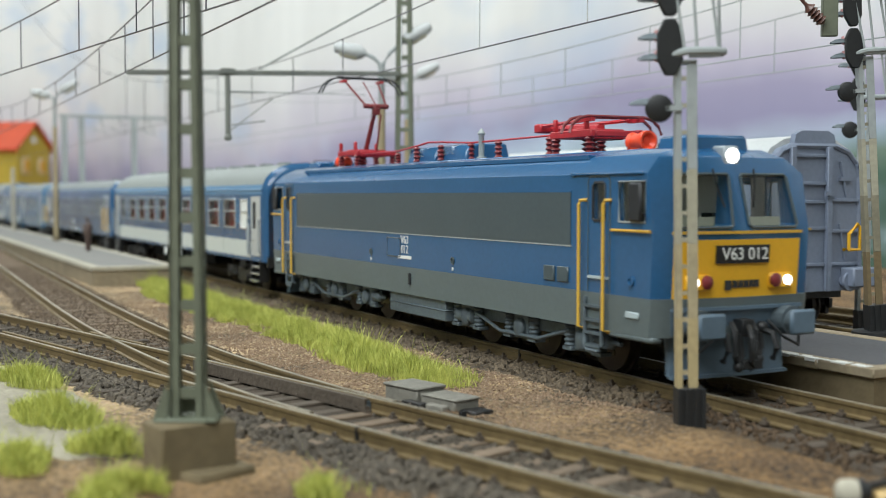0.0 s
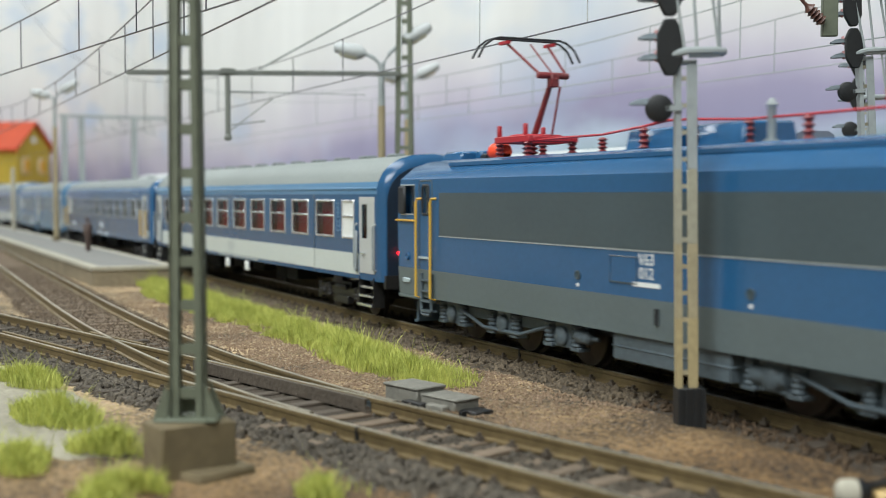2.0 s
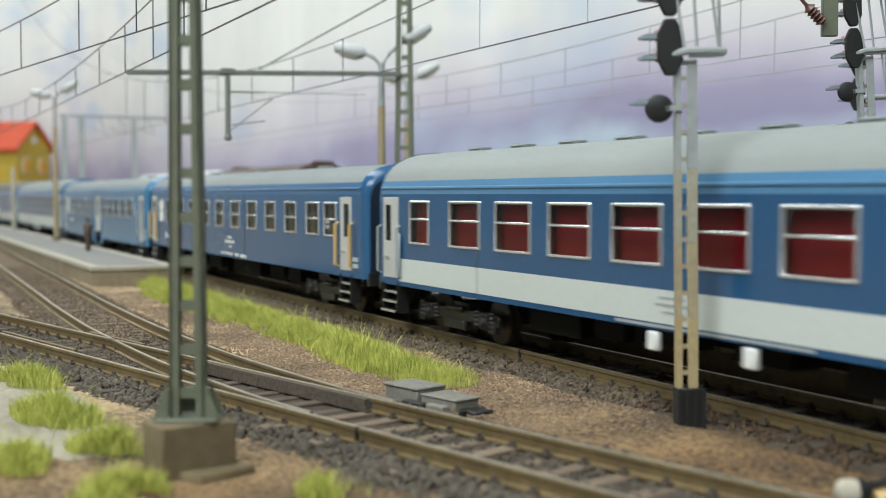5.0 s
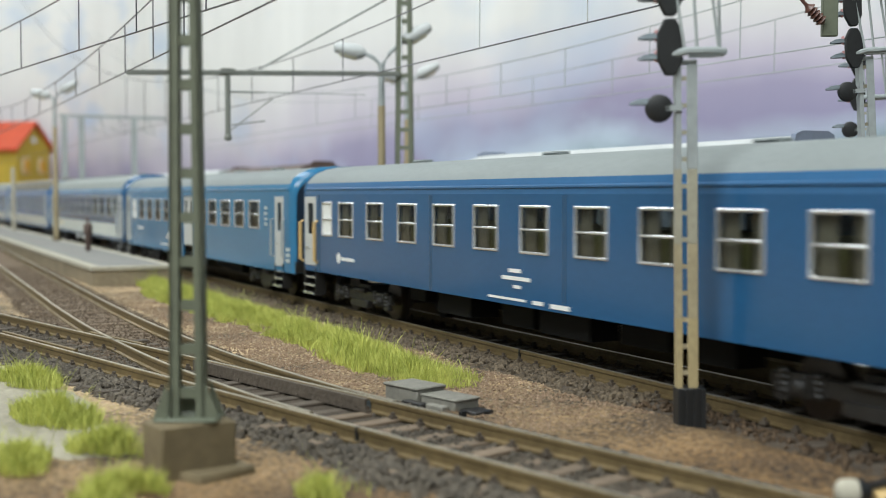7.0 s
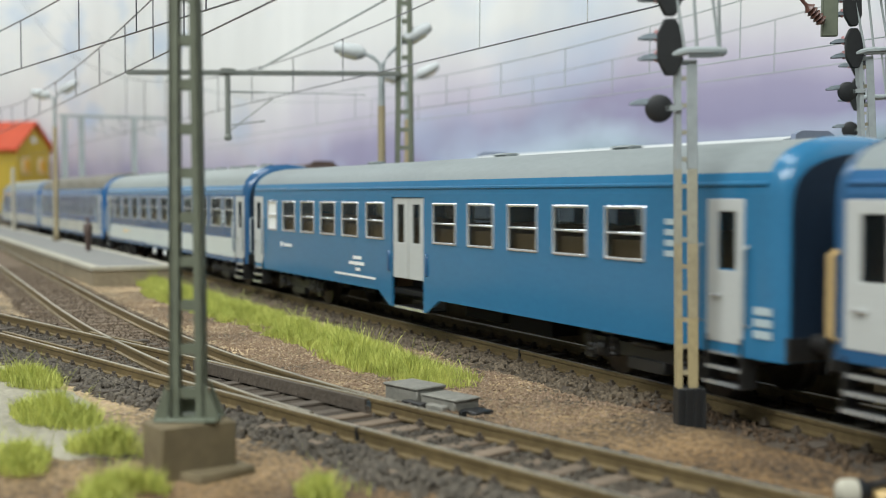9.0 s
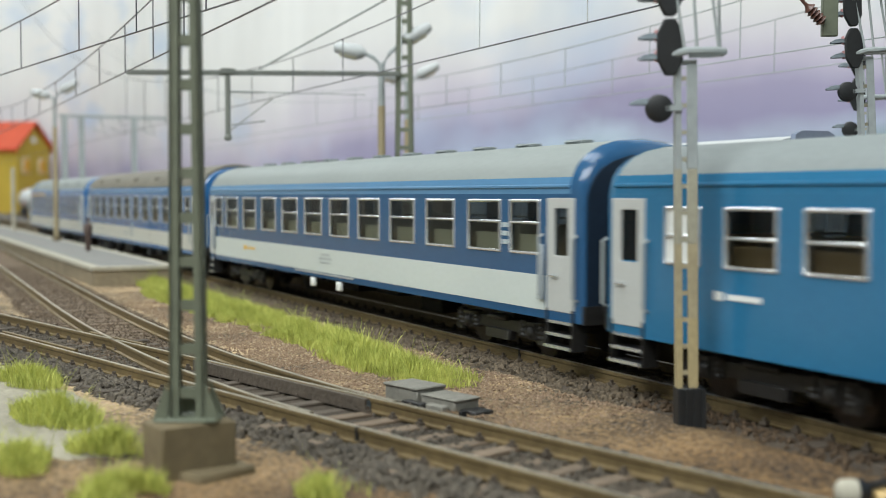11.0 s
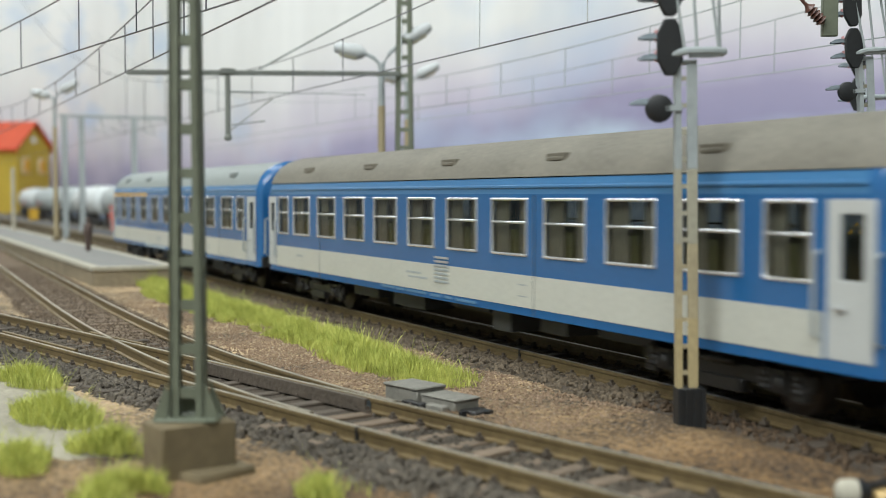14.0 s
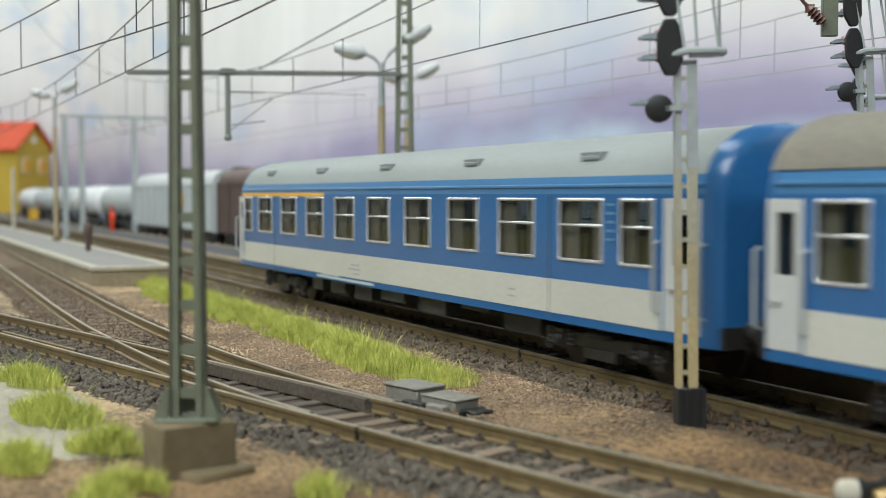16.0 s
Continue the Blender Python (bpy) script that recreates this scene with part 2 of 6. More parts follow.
def cut(ob, g):
    """Take the solids of g out of a part."""
    tool = new("cutter", mesh_of("cutter", g, M["black"]))
    tool.parent, tool.matrix_basis = ob.parent, Matrix.Identity(4)
    mod = ob.modifiers.new("cut", "BOOLEAN")
    mod.object, mod.operation, mod.solver, mod.use_self = tool, "DIFFERENCE", "EXACT", True
    bpy.context.view_layer.update()
    me = bpy.data.meshes.new_from_object(ob.evaluated_get(bpy.context.evaluated_depsgraph_get()))
    ob.modifiers.clear()
    ob.data = me
    me.set_sharp_from_angle(angle=radians(35))
    bpy.data.objects.remove(tool)


def lettering(name, text, size, material, parent, m, label=""):
    cu = bpy.data.curves.new(name, "FONT")
    cu.body, cu.size, cu.extrude, cu.align_x, cu.align_y = text, size * K, 0.04 * K, "CENTER", "CENTER"
    tmp = new("text", cu)
    bpy.context.view_layer.update()
    me = bpy.data.meshes.new_from_object(tmp.evaluated_get(bpy.context.evaluated_depsgraph_get()))
    bpy.data.objects.remove(tmp)
    me.materials.clear()
    me.materials.append(material)
    ob = new(name, me)
    ob.parent, ob.matrix_basis = parent, m
    return tagged(ob, label=label)


def smooth_path(pts, step=4.0):
    """Points of (x, y) joined by a smooth curve."""
    out = []
    p = [Vector(q) for q in pts]
    p = [2 * p[0] - p[1]] + p + [2 * p[-1] - p[-2]]
    for i in range(1, len(p) - 2):
        n = max(2, int((p[i + 1] - p[i]).length / step))
        for k in range(n):
            t = k / n
            out.append(0.5 * (2 * p[i] + (p[i + 1] - p[i - 1]) * t + (2 * p[i - 1] - 5 * p[i] + 4 * p[i + 1] - p[i + 2]) * t * t + (3 * p[i] - p[i - 1] - 3 * p[i + 1] + p[i + 2]) * t ** 3))
    return out + [p[-2]]


# ---- the ground board and the room ----
def ground_height(x, y):
    z = -3.3 + 0.5 * noise.noise(Vector((x / 22, y / 22, 0))) + 0.25 * noise.noise(Vector((x / 6, y / 6, 3)))
    z += 1.5 * math.exp(-((x + 150) ** 2 / 700 + (y + 25) ** 2 / 50))
    if y > 22 or y < -130:
        z = min(z, -3.2)
    return z


def mean_line(a, b):
    return [(p + q) / 2 for p, q in zip(a, b)]


def span(lo, hi, a, b, near, far):
    out, x = [lo], lo
    while x < hi:
        x += near if a <= x < b else far
        out.append(min(x, hi))
    return out


def earth_material():
    m = mat("sandy_earth", (0.050, 0.027, 0.010), 0.95, vary=0.55, fine=1100, coarse=34, bump=1.0, tint=(0.225, 0.130, 0.052), spread=0.2)
    nt = m.node_tree
    b = nt.nodes["Principled BSDF"]
    src = b.inputs["Base Color"].links[0].from_socket
    co, vo, rmp, mx = nt.nodes.new("ShaderNodeTexCoord"), nt.nodes.new("ShaderNodeTexVoronoi"), nt.nodes.new("ShaderNodeMapRange"), nt.nodes.new("ShaderNodeMix")
    vo.inputs["Scale"].default_value = 1300
    rmp.inputs["From Min"].default_value, rmp.inputs["From Max"].default_value = 0.12, 0.3
    rmp.inputs["To Min"].default_value, rmp.inputs["To Max"].default_value = 0.45, 0.0
    mx.data_type = "RGBA"
    mx.inputs[7].default_value = (0.36, 0.28, 0.20, 1)
    nt.links.new(co.outputs["Object"], vo.inputs["Vector"])
    nt.links.new(vo.outputs["Distance"], rmp.inputs["Value"])
    nt.links.new(rmp.outputs["Result"], mx.inputs["Factor"])
    nt.links.new(src, mx.inputs[6])
    nt.links.new(mx.outputs[2], b.inputs["Base Color"])
    # strewn sand paler, stonier between the tracks; redder front darkened as painted-in light falloff
    sep, far, soil_falloff = nt.nodes.new("ShaderNodeSeparateXYZ"), nt.nodes.new("ShaderNodeMapRange"), nt.nodes.new("ShaderNodeMix")
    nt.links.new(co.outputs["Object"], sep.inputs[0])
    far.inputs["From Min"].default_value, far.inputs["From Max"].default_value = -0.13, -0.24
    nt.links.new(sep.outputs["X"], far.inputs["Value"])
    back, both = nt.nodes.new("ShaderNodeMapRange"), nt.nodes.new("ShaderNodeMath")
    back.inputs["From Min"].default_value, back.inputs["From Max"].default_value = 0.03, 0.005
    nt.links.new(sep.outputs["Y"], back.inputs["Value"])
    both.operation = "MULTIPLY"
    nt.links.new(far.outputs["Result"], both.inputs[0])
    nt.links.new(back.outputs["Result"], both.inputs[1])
    soil_falloff.data_type, soil_falloff.blend_type = "RGBA", "MULTIPLY"
    soil_falloff.inputs[7].default_value = (2.2, 2.75, 3.8, 1)
    nt.links.new(both.outputs[0], soil_falloff.inputs["Factor"])
    nt.links.new(mx.outputs[2], soil_falloff.inputs[6])
    nt.links.new(soil_falloff.outputs[2], b.inputs["Base Color"])
    return m


def build_ground():
    xs, ys = span(-3200, 420, -460, 40, 3.5, 40), span(-430, 400, -140, 60, 2.5, 20)
    g = Geo()
    n = len(ys)
    g.v = [(x, y, ground_height(x, y)) for x in xs for y in ys]
    g.f = [(i * n + j, (i + 1) * n + j, (i + 1) * n + j + 1, i * n + j + 1) for i in range(len(xs) - 1) for j in range(n - 1)]
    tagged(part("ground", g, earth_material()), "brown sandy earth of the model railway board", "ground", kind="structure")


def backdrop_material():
    """Printed sky: a violet cloud bank that rises towards the far end, white above, blue haze below, with paper crease
    shading painted in.
    """
    m = bpy.data.materials.new("painted_sky")
    m.use_nodes = True
    nt = m.node_tree
    b = nt.nodes["Principled BSDF"]
    b.inputs["Roughness"].default_value, b.inputs["Specular IOR Level"].default_value = 0.9, 0.1

    def node(kind, **values):
        n = nt.nodes.new("ShaderNode" + kind)
        for key, value in values.items():
            n.inputs[key.replace("_", " ")].default_value = value
        return n

    def maths(op, x, y, z=0.0):
        n = nt.nodes.new("ShaderNodeMath")
        n.operation = op
        for k, q in enumerate((x, y, z)):
            if isinstance(q, float):
                n.inputs[k].default_value = q
            else:
                nt.links.new(q, n.inputs[k])
        return n.outputs[0]

    def ranged(src, lo, hi, to_lo=0.0, to_hi=1.0):
        n = node("MapRange", From_Min=lo, From_Max=hi, To_Min=to_lo, To_Max=to_hi)
        nt.links.new(src, n.inputs["Value"])
        return n.outputs["Result"]

    def noise_at(scale, stretch, detail):
        mp, n = node("Mapping", Scale=stretch), node("TexNoise", Scale=scale, Detail=detail)
        nt.links.new(co.outputs["Object"], mp.inputs["Vector"])
        nt.links.new(mp.outputs[0], n.inputs["Vector"])
        return n.outputs["Fac"]

    def mixed(fac, x, y, blend="MIX"):
        n = nt.nodes.new("ShaderNodeMix")
        n.data_type, n.blend_type = "RGBA", blend
        for sock, q in ((n.inputs["Factor"], fac), (n.inputs[6], x), (n.inputs[7], y)):
            if isinstance(q, (tuple, float)):
                sock.default_value = q
            else:
                nt.links.new(q, sock)
        return n.outputs[2]

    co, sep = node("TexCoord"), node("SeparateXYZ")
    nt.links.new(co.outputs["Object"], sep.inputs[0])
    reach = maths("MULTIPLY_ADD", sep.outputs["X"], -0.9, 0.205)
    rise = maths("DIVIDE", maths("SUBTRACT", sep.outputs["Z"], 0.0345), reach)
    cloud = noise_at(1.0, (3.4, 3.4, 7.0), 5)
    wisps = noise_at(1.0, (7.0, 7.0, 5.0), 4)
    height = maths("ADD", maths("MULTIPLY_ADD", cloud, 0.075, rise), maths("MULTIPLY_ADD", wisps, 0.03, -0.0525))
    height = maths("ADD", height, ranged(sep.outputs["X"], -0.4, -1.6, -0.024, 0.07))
    rm = nt.nodes.new("ShaderNodeValToRGB")
    nt.links.new(ranged(height, 0.0, 0.17), rm.inputs[0])
    el = rm.color_ramp.elements
    el[0].position, el[0].color = 0.0, (0.10, 0.17, 0.13, 1)
    el[1].position, el[1].color = 1.0, (0.88, 0.88, 0.86, 1)
    for pos, colour in ((0.10, (0.20, 0.28, 0.22, 1)), (0.17, (0.36, 0.46, 0.54, 1)), (0.24, (0.48, 0.53, 0.68, 1)), (0.32, (0.38, 0.36, 0.53, 1)), (0.44, (0.42, 0.39, 0.55, 1)),
                        (0.56, (0.60, 0.56, 0.68, 1)), (0.70, (0.74, 0.71, 0.77, 1)), (0.85, (0.83, 0.82, 0.82, 1))):
        e = el.new(pos)
        e.color = colour
    base = mixed(ranged(noise_at(0.9, (4.0, 4.0, 9.0), 3), 0.54, 0.72, 0.0, 0.75), rm.outputs[0], (0.50, 0.64, 0.84, 1))
    low_light = maths("MULTIPLY", ranged(noise_at(1.6, (5.0, 5.0, 10.0), 4), 0.50, 0.64), ranged(height, 0.075, 0.035, 0.0, 0.6))
    base = mixed(low_light, base, (0.66, 0.80, 0.93, 1))
    # crease shading painted as tone; the board also darkens towards its near end
    crease_shade = ranged(noise_at(1.0, (9.0, 9.0, 2.6), 6), 0.3, 0.7, 0.92, 1.04)
    crease_shade = maths("MULTIPLY", crease_shade, ranged(sep.outputs["X"], -0.5, -1.3, 0.83, 1.0))
    tone = nt.nodes.new("ShaderNodeCombineColor")
    for k in range(3):
        nt.links.new(crease_shade, tone.inputs[k])
    base = mixed(1.0, base, tone.outputs[0], "MULTIPLY")
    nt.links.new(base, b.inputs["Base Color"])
    return m


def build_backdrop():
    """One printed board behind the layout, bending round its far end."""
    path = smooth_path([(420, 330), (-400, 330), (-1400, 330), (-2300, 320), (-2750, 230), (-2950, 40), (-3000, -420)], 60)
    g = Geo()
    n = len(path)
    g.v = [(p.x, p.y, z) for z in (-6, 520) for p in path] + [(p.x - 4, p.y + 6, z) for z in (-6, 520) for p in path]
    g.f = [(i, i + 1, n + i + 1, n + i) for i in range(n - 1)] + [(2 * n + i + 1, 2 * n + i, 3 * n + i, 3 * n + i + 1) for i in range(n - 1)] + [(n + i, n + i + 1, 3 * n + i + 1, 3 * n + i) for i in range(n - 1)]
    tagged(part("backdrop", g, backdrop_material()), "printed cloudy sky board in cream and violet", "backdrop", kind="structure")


def build_room():
    plaster = mat("room_plaster", (0.60, 0.61, 0.59), 0.9, vary=0.06, fine=60, coarse=3)
    for name, box in (("wall_north", (-3300, 1800, 900, 980, -900, 1500)), ("wall_south", (-3300, 1800, -1900, -1820, -900, 1500)),
                      ("wall_west", (-3400, -3300, -1900, 980, -900, 1500)), ("wall_east", (1800, 1880, -1900, 980, -900, 1500)),
                      ("ceiling", (-3400, 1880, -1900, 980, 1500, 1560)), ("floor", (-3400, 1880, -1900, 980, -960, -900))):
        tagged(part(name, Geo().box(*box), plaster), "plain painted room surface", name.split("_")[0], kind="structure")


build_ground()
build_backdrop()
build_room()

# ---- tracks ----
RAIL = [(-0.85, -2.5), (0.85, -2.5), (0.85, -2.15), (0.25, -1.9), (0.25, -0.85), (0.5, -0.6), (0.5, -0.08), (0.4, 0.0), (-0.4, 0.0), (-0.5, -0.08), (-0.5, -0.6), (-0.25, -0.85), (-0.25, -1.9), (-0.85, -2.15)]


def offset(path, d):
    out = []
    for i, p in enumerate(path):
        t = (path[min(i + 1, len(path) - 1)] - path[max(i - 1, 0)]).normalized()
        out.append(p + Vector((-t.y, t.x)) * d)
    return out


def sweep(path, prof):
    rings = []
    for i, p in enumerate(path):
        t = (path[min(i + 1, len(path) - 1)] - path[max(i - 1, 0)]).normalized()
        nx, ny = -t.y, t.x
        rings.append([(p.x + nx * a, p.y + ny * a, b) for a, b in prof])
    return Geo().rings(rings)


def lay_rail(track, path):
    r = part("rail", sweep(path, RAIL), M["rail"], track)
    part("running_surface", sweep(path, [(-0.36, -0.02), (0.36, -0.02), (0.36, 0.05), (-0.36, 0.05)]), M["railtop"], r, "worn bright rail head")


def along(path, step, start=0.0):
    """Places and headings at even steps along a path."""
    need, run = start, 0.0
    for a, b in zip(path, path[1:]):
        d = (b - a).length
        while need <= run + d:
            t = (need - run) / d
            yield a + (b - a) * t, math.atan2(b.y - a.y, b.x - a.x)
            need += step
        run += d


SLEEPER = {}


def lay_sleepers(track, path, length, pale=False, step=7.2):
    for k, (p, h) in enumerate(along(path, step, 2.0)):
        ln = length(p) if callable(length) else length
        if ln is None:
            continue
        key = (round(ln), pale)
        if key not in SLEEPER:
            g = Geo().box(-1.45, 1.45, -ln / 2, ln / 2, -4.2, -2.45)
            SLEEPER[key] = mesh_of("sleeper", g, M["sleeper_pale" if pale else "sleeper"], 0.2)
        ob = new("sleeper", SLEEPER[key])
        ob.parent = track
        ob.matrix_basis = pose(p.x * K, p.y * K, random.uniform(-0.35, 0.12) * K, random.uniform(-1, 1), 0, math.degrees(h) + random.uniform(-2.5, 2.5))


def spikes(track, path):
    """Small rail chairs where the rails sit on the sleepers."""
    g = Geo()
    for side in (-8.25, 8.25):
        for p, h in along(path, 7.2, 2.0):
            for s in (-1.15, 1.15):
                c = p + Vector((-math.sin(h), math.cos(h))) * (side + s)
                if -480 < c.x < 30:
                    g.box(c.x - 0.75, c.x + 0.75, c.y - 0.45, c.y + 0.5, -2.5, -1.9).box(c.x - 0.3, c.x + 0.3, c.y - 0.3, c.y + 0.3, -1.9, -1.35)
    if g.v:
        part("rail_chairs", g, M["sleeper"], track, kind="stuff")


def bed(track, path, half, top=-2.9):
    part("ballast_bed", sweep(path, [(-half - 5, -4.6), (half + 5, -4.6), (half, top), (-half, top)]), M["bed_sandy" if track.name == "track_branch" else "bed"], track, "dark stone ballast bed")


PHI = 1.618
STONE = [tuple(c / 1.9 for c in p) for p in ((-1, PHI, 0), (1, PHI, 0), (-1, -PHI, 0), (1, -PHI, 0), (0, -1, PHI), (0, 1, PHI), (0, -1, -PHI), (0, 1, -PHI), (PHI, 0, -1), (PHI, 0, 1), (-PHI, 0, -1), (-PHI, 0, 1))]
STONE_F = [(0, 11, 5), (0, 5, 1), (0, 1, 7), (0, 7, 10), (0, 10, 11), (1, 5, 9), (5, 11, 4), (11, 10, 2), (10, 7, 6), (7, 1, 8), (3, 9, 4), (3, 4, 2), (3, 2, 6), (3, 6, 8), (3, 8, 9), (4, 9, 5), (2, 4, 11), (6, 2, 10), (8, 6, 7), (9, 8, 1)]


def stones(track, path, half, count, x0, x1, z=-3.0, size=(0.34, 0.86), keep=None, inner=-0.05, material="ballast"):
    """Loose ballast, heaped at the shoulders and low between the rails."""
    rng = random.Random(len(path))
    pts = [q for q in along(path, 0.6) if x0 < q[0].x < x1]
    g = Geo()
    for _ in range(count):
        p, h = rng.choice(pts)
        o = rng.uniform(-half - 4.5, half + 4.5)
        c = p + Vector((-math.sin(h), math.cos(h))) * o
        if keep and not keep(c):
            continue
        if abs(o) < 7 and rng.random() < 0.25:
            continue
        zz = z + (inner if abs(o) < 7 else 0.32) - max(0, abs(o) - half) * 0.32 + rng.uniform(-0.25, 0.3)
        if 6.6 < abs(o) < 9.8:
            zz -= 0.5
        s = rng.uniform(*size) * (0.62 if abs(o) < 7 else 1.0)
        m = Euler((rng.random() * 6, rng.random() * 6, rng.random() * 6)).to_matrix()
        sc = (s * rng.uniform(0.7, 1.3), s * rng.uniform(0.7, 1.3), s * rng.uniform(0.6, 1.0))
        g.add([m @ Vector([q[i] * sc[i] * rng.uniform(0.7, 1.15) for i in range(3)]) + Vector((c.x, c.y, zz)) for q in STONE], STONE_F)
    me = mesh_of("ballast_stones", g, M[material], angle=10)
    ob = part("ballast_stones", me, None, track, "loose brown ballast stones" if material in ("ballast_brown", "ballast_earth") else "loose dark grey ballast stones", kind="stuff")
    return ob


def new_track(name, label):
    return thing(name, 0, 0, 0, label, "railway track", kind="structure")


# main line under the train
line = [Vector((x, 0)) for x in range(-2500, 420, 60)]
main_track = new_track("track_main", "rusty model rails on dark ballast under the train")
bed(main_track, line, 17)
for s in (-8.25, 8.25):
    lay_rail(main_track, offset(line, s))
near_line = [Vector((-760, 0)), Vector((60, 0))]
lay_sleepers(main_track, near_line, 30)
spikes(main_track, near_line)
stones(main_track, near_line, 16, 20000, -560, -172, size=(0.36, 1.0))
stones(main_track, [Vector((-172, 0)), Vector((60, 0))], 16, 5200, -172, 20, size=(0.3, 0.85), material="ballast_earth", inner=0.0)

# the point in front: a straight leg and a leg that bends away to run beside the platform
def straight_near(x):
    return -63.6 + 0.238 * (x + 120)


dirn = Vector((1, 0.238)).normalized()
nrm = Vector((-dirn.y, dirn.x))
leg = [Vector((x, straight_near(x))) for x in range(-420, 90, 15)]
leg_mid = [p + nrm * 8.25 for p in leg]
bend_near = smooth_path([(-150, straight_near(-150) + 0.6), (-183, -77.3), (-202, -80.2), (-237, -83.8), (-262, -85.3), (-292, -86.3), (-324, -86.9), (-383, -86.2), (-450, -84.4), (-609, -80.5), (-900, -74), (-1500, -62), (-2600, -40)], 8)
bend_mid, bend_far = offset(bend_near, -8.25), offset(bend_near, -16.5)
point = new_track("track_point", "rusty model railway point on dark ballast")
bed(point, leg_mid, 15)
lay_rail(point, leg)
lay_rail(point, [p + nrm * 16.5 for p in leg if not -305 < p.x < -286])
lay_rail(point, [p for p in bend_near if p.x < -296 or -286 < p.x < -168])
lay_rail(point, [p for p in bend_far if p.x < -172])
# check rails and wing rails by the frog, and the heavy closure rail
part("wing_rail", sweep([p + nrm * 18.6 for p in leg if -312 < p.x < -262], RAIL), M["rail"], point)
part("check_rail", sweep([p + nrm * 2.3 for p in leg if -318 < p.x < -258], RAIL), M["rail"], point)
part("switch_blade", sweep([p + nrm * 15.4 for p in leg if -246 < p.x < -176], [(-0.5, -2.4), (0.5, -2.4), (0.5, -0.1), (-0.5, -0.1)]), M["sleeper"], point, "dark painted switch blade")
part("closure_block", sweep([p + nrm * 16.6 for p in leg if -242 < p.x < -178], [(-1.3, -2.5), (0.2, -2.5), (0.2, -0.3), (-1.3, -0.5)]), M["bogie_grey"], point, "dark grey switch closure bar")
branch = new_track("track_branch", "rusty rails curving away beside the platform")
far_branch = [p for p in bend_mid if p.x < -268]
bed(branch, far_branch, 14)
lay_sleepers(point, leg_mid, lambda p: 30 if p.x > -185 else None, pale=True)
lay_sleepers(point, leg_mid, lambda p: 31 + (-185 - p.x) * 0.12 if -300 < p.x <= -185 else None)
lay_sleepers(point, leg_mid, lambda p: 30 if p.x <= -300 else None)
lay_sleepers(branch, [p for p in bend_mid if -900 < p.x < -300], 30, pale=True)
spikes(point, leg_mid)
stones(point, leg_mid, 15.5, 21000, -400, 40, size=(0.38, 1.05), material="ballast_grey", inner=0.14, keep=lambda c: not (-252 < c.x < -172 and (c - Vector((c.x, straight_near(c.x)))).y < 16 and c.y > straight_near(c.x) + 1))
stones(branch, [p for p in bend_mid if p.x > -640 and p.x < -255], 14, 11000, -640, -250, inner=0.45, size=(0.3, 0.62), material="ballast_brown")

# fishplate gaps in the rails
for track, (jx, jy), h in ((main_track, (-226.3, -8.25), 0.0), (point, (-165.5, -53.9), 13.4), (point, (-161.2, -73.4), 13.4)):
    joint = part("rail_joint", Geo().box(-0.28, 0.28, -0.62, 0.62, -2.3, 0.09), M["black"], track, "dark gap between rail ends")
    joint.matrix_basis = pose(jx * K, jy * K, 0, 0, 0, h)

# lines behind the far platform
for nm, y in (("track_siding", 80), ("track_far", 120)):
    tr = new_track(nm, "rusty rails of a siding behind the platform")
    ln = [Vector((x, y)) for x in range(-2420, 420, 60)]
    bed(tr, ln, 16)
    for s in (-8.25, 8.25):
        lay_rail(tr, offset(ln, s))
    lay_sleepers(tr, [Vector((-460, y)), Vector((-60, y))], 30)

# ---- platforms ----
def platform(name, x0, x1, y0, y1, top, label, side, surface):
    p = thing(name, 0, 0, 0, label, "platform", kind="structure")
    part("platform_body", Geo().prism([(y0 + 0.8, -4.5), (y1 - 0.8, -4.5), (y1 - 0.8, top - 1.6), (y0 + 0.8, top - 1.6)], x0, x1 - 0.6), M[side], p, "stained concrete side")
    part("platform_top", Geo().box(x0, x1 - 4, y0 + 4, y1 - 4, top - 1.6, top - 0.05), M[surface], p, "grey asphalt top")
    stone = {}
    for side, (a, b) in enumerate(((y0, y0 + 4), (y1 - 4, y1))):
        x = x1
        k = 0
        while x > x0:
            ln = 14.0 if x > -1300 else 120.0
            if ln not in stone:
                stone[ln] = mesh_of("edge_stone", Geo().box(-ln + 0.25, 0, 0, 4, 0, 1.9), M["concrete" if surface == "asphalt" else "concrete_warm"], 0.25)
            part("edge_stone", stone[ln], None, p, at=(x, a, top - 1.8 + random.uniform(-0.08, 0.08)))
            x -= ln
    part("edge_stone", Geo().box(x1 - 4, x1, y0 + 4, y1 - 4, top - 1.8, top + 0.05), M["concrete" if surface == "asphalt" else "concrete_warm"], p, bevel=0.25)
    return p


platform("platform_1", -2500, -494, -56.5, -21.5, 4.9, "low grey platform with pale concrete edge stones", "concrete_warm", "asphalt")
far_platform = platform("platform_2", -2500, -152, 20.5, 58, 3.6, "long grey platform with a chipped white edge", "concrete_dim", "asphalt_dark")
g = Geo()
rng = random.Random(5)
x = -154.0
while x > -330:
    w = rng.uniform(1.2, 5)
    g.box(x - w, x, 20.3 + rng.uniform(0, 0.5), 22.3 + rng.uniform(-0.8, 0.6), 2.9 + rng.uniform(0, 0.4), 3.85)
    x -= w + rng.choice((0.05, 0.1, 1.2))
part("white_edge_paint", g, M["edge_white"], far_platform, "chipped white edge paint", kind="stuff")


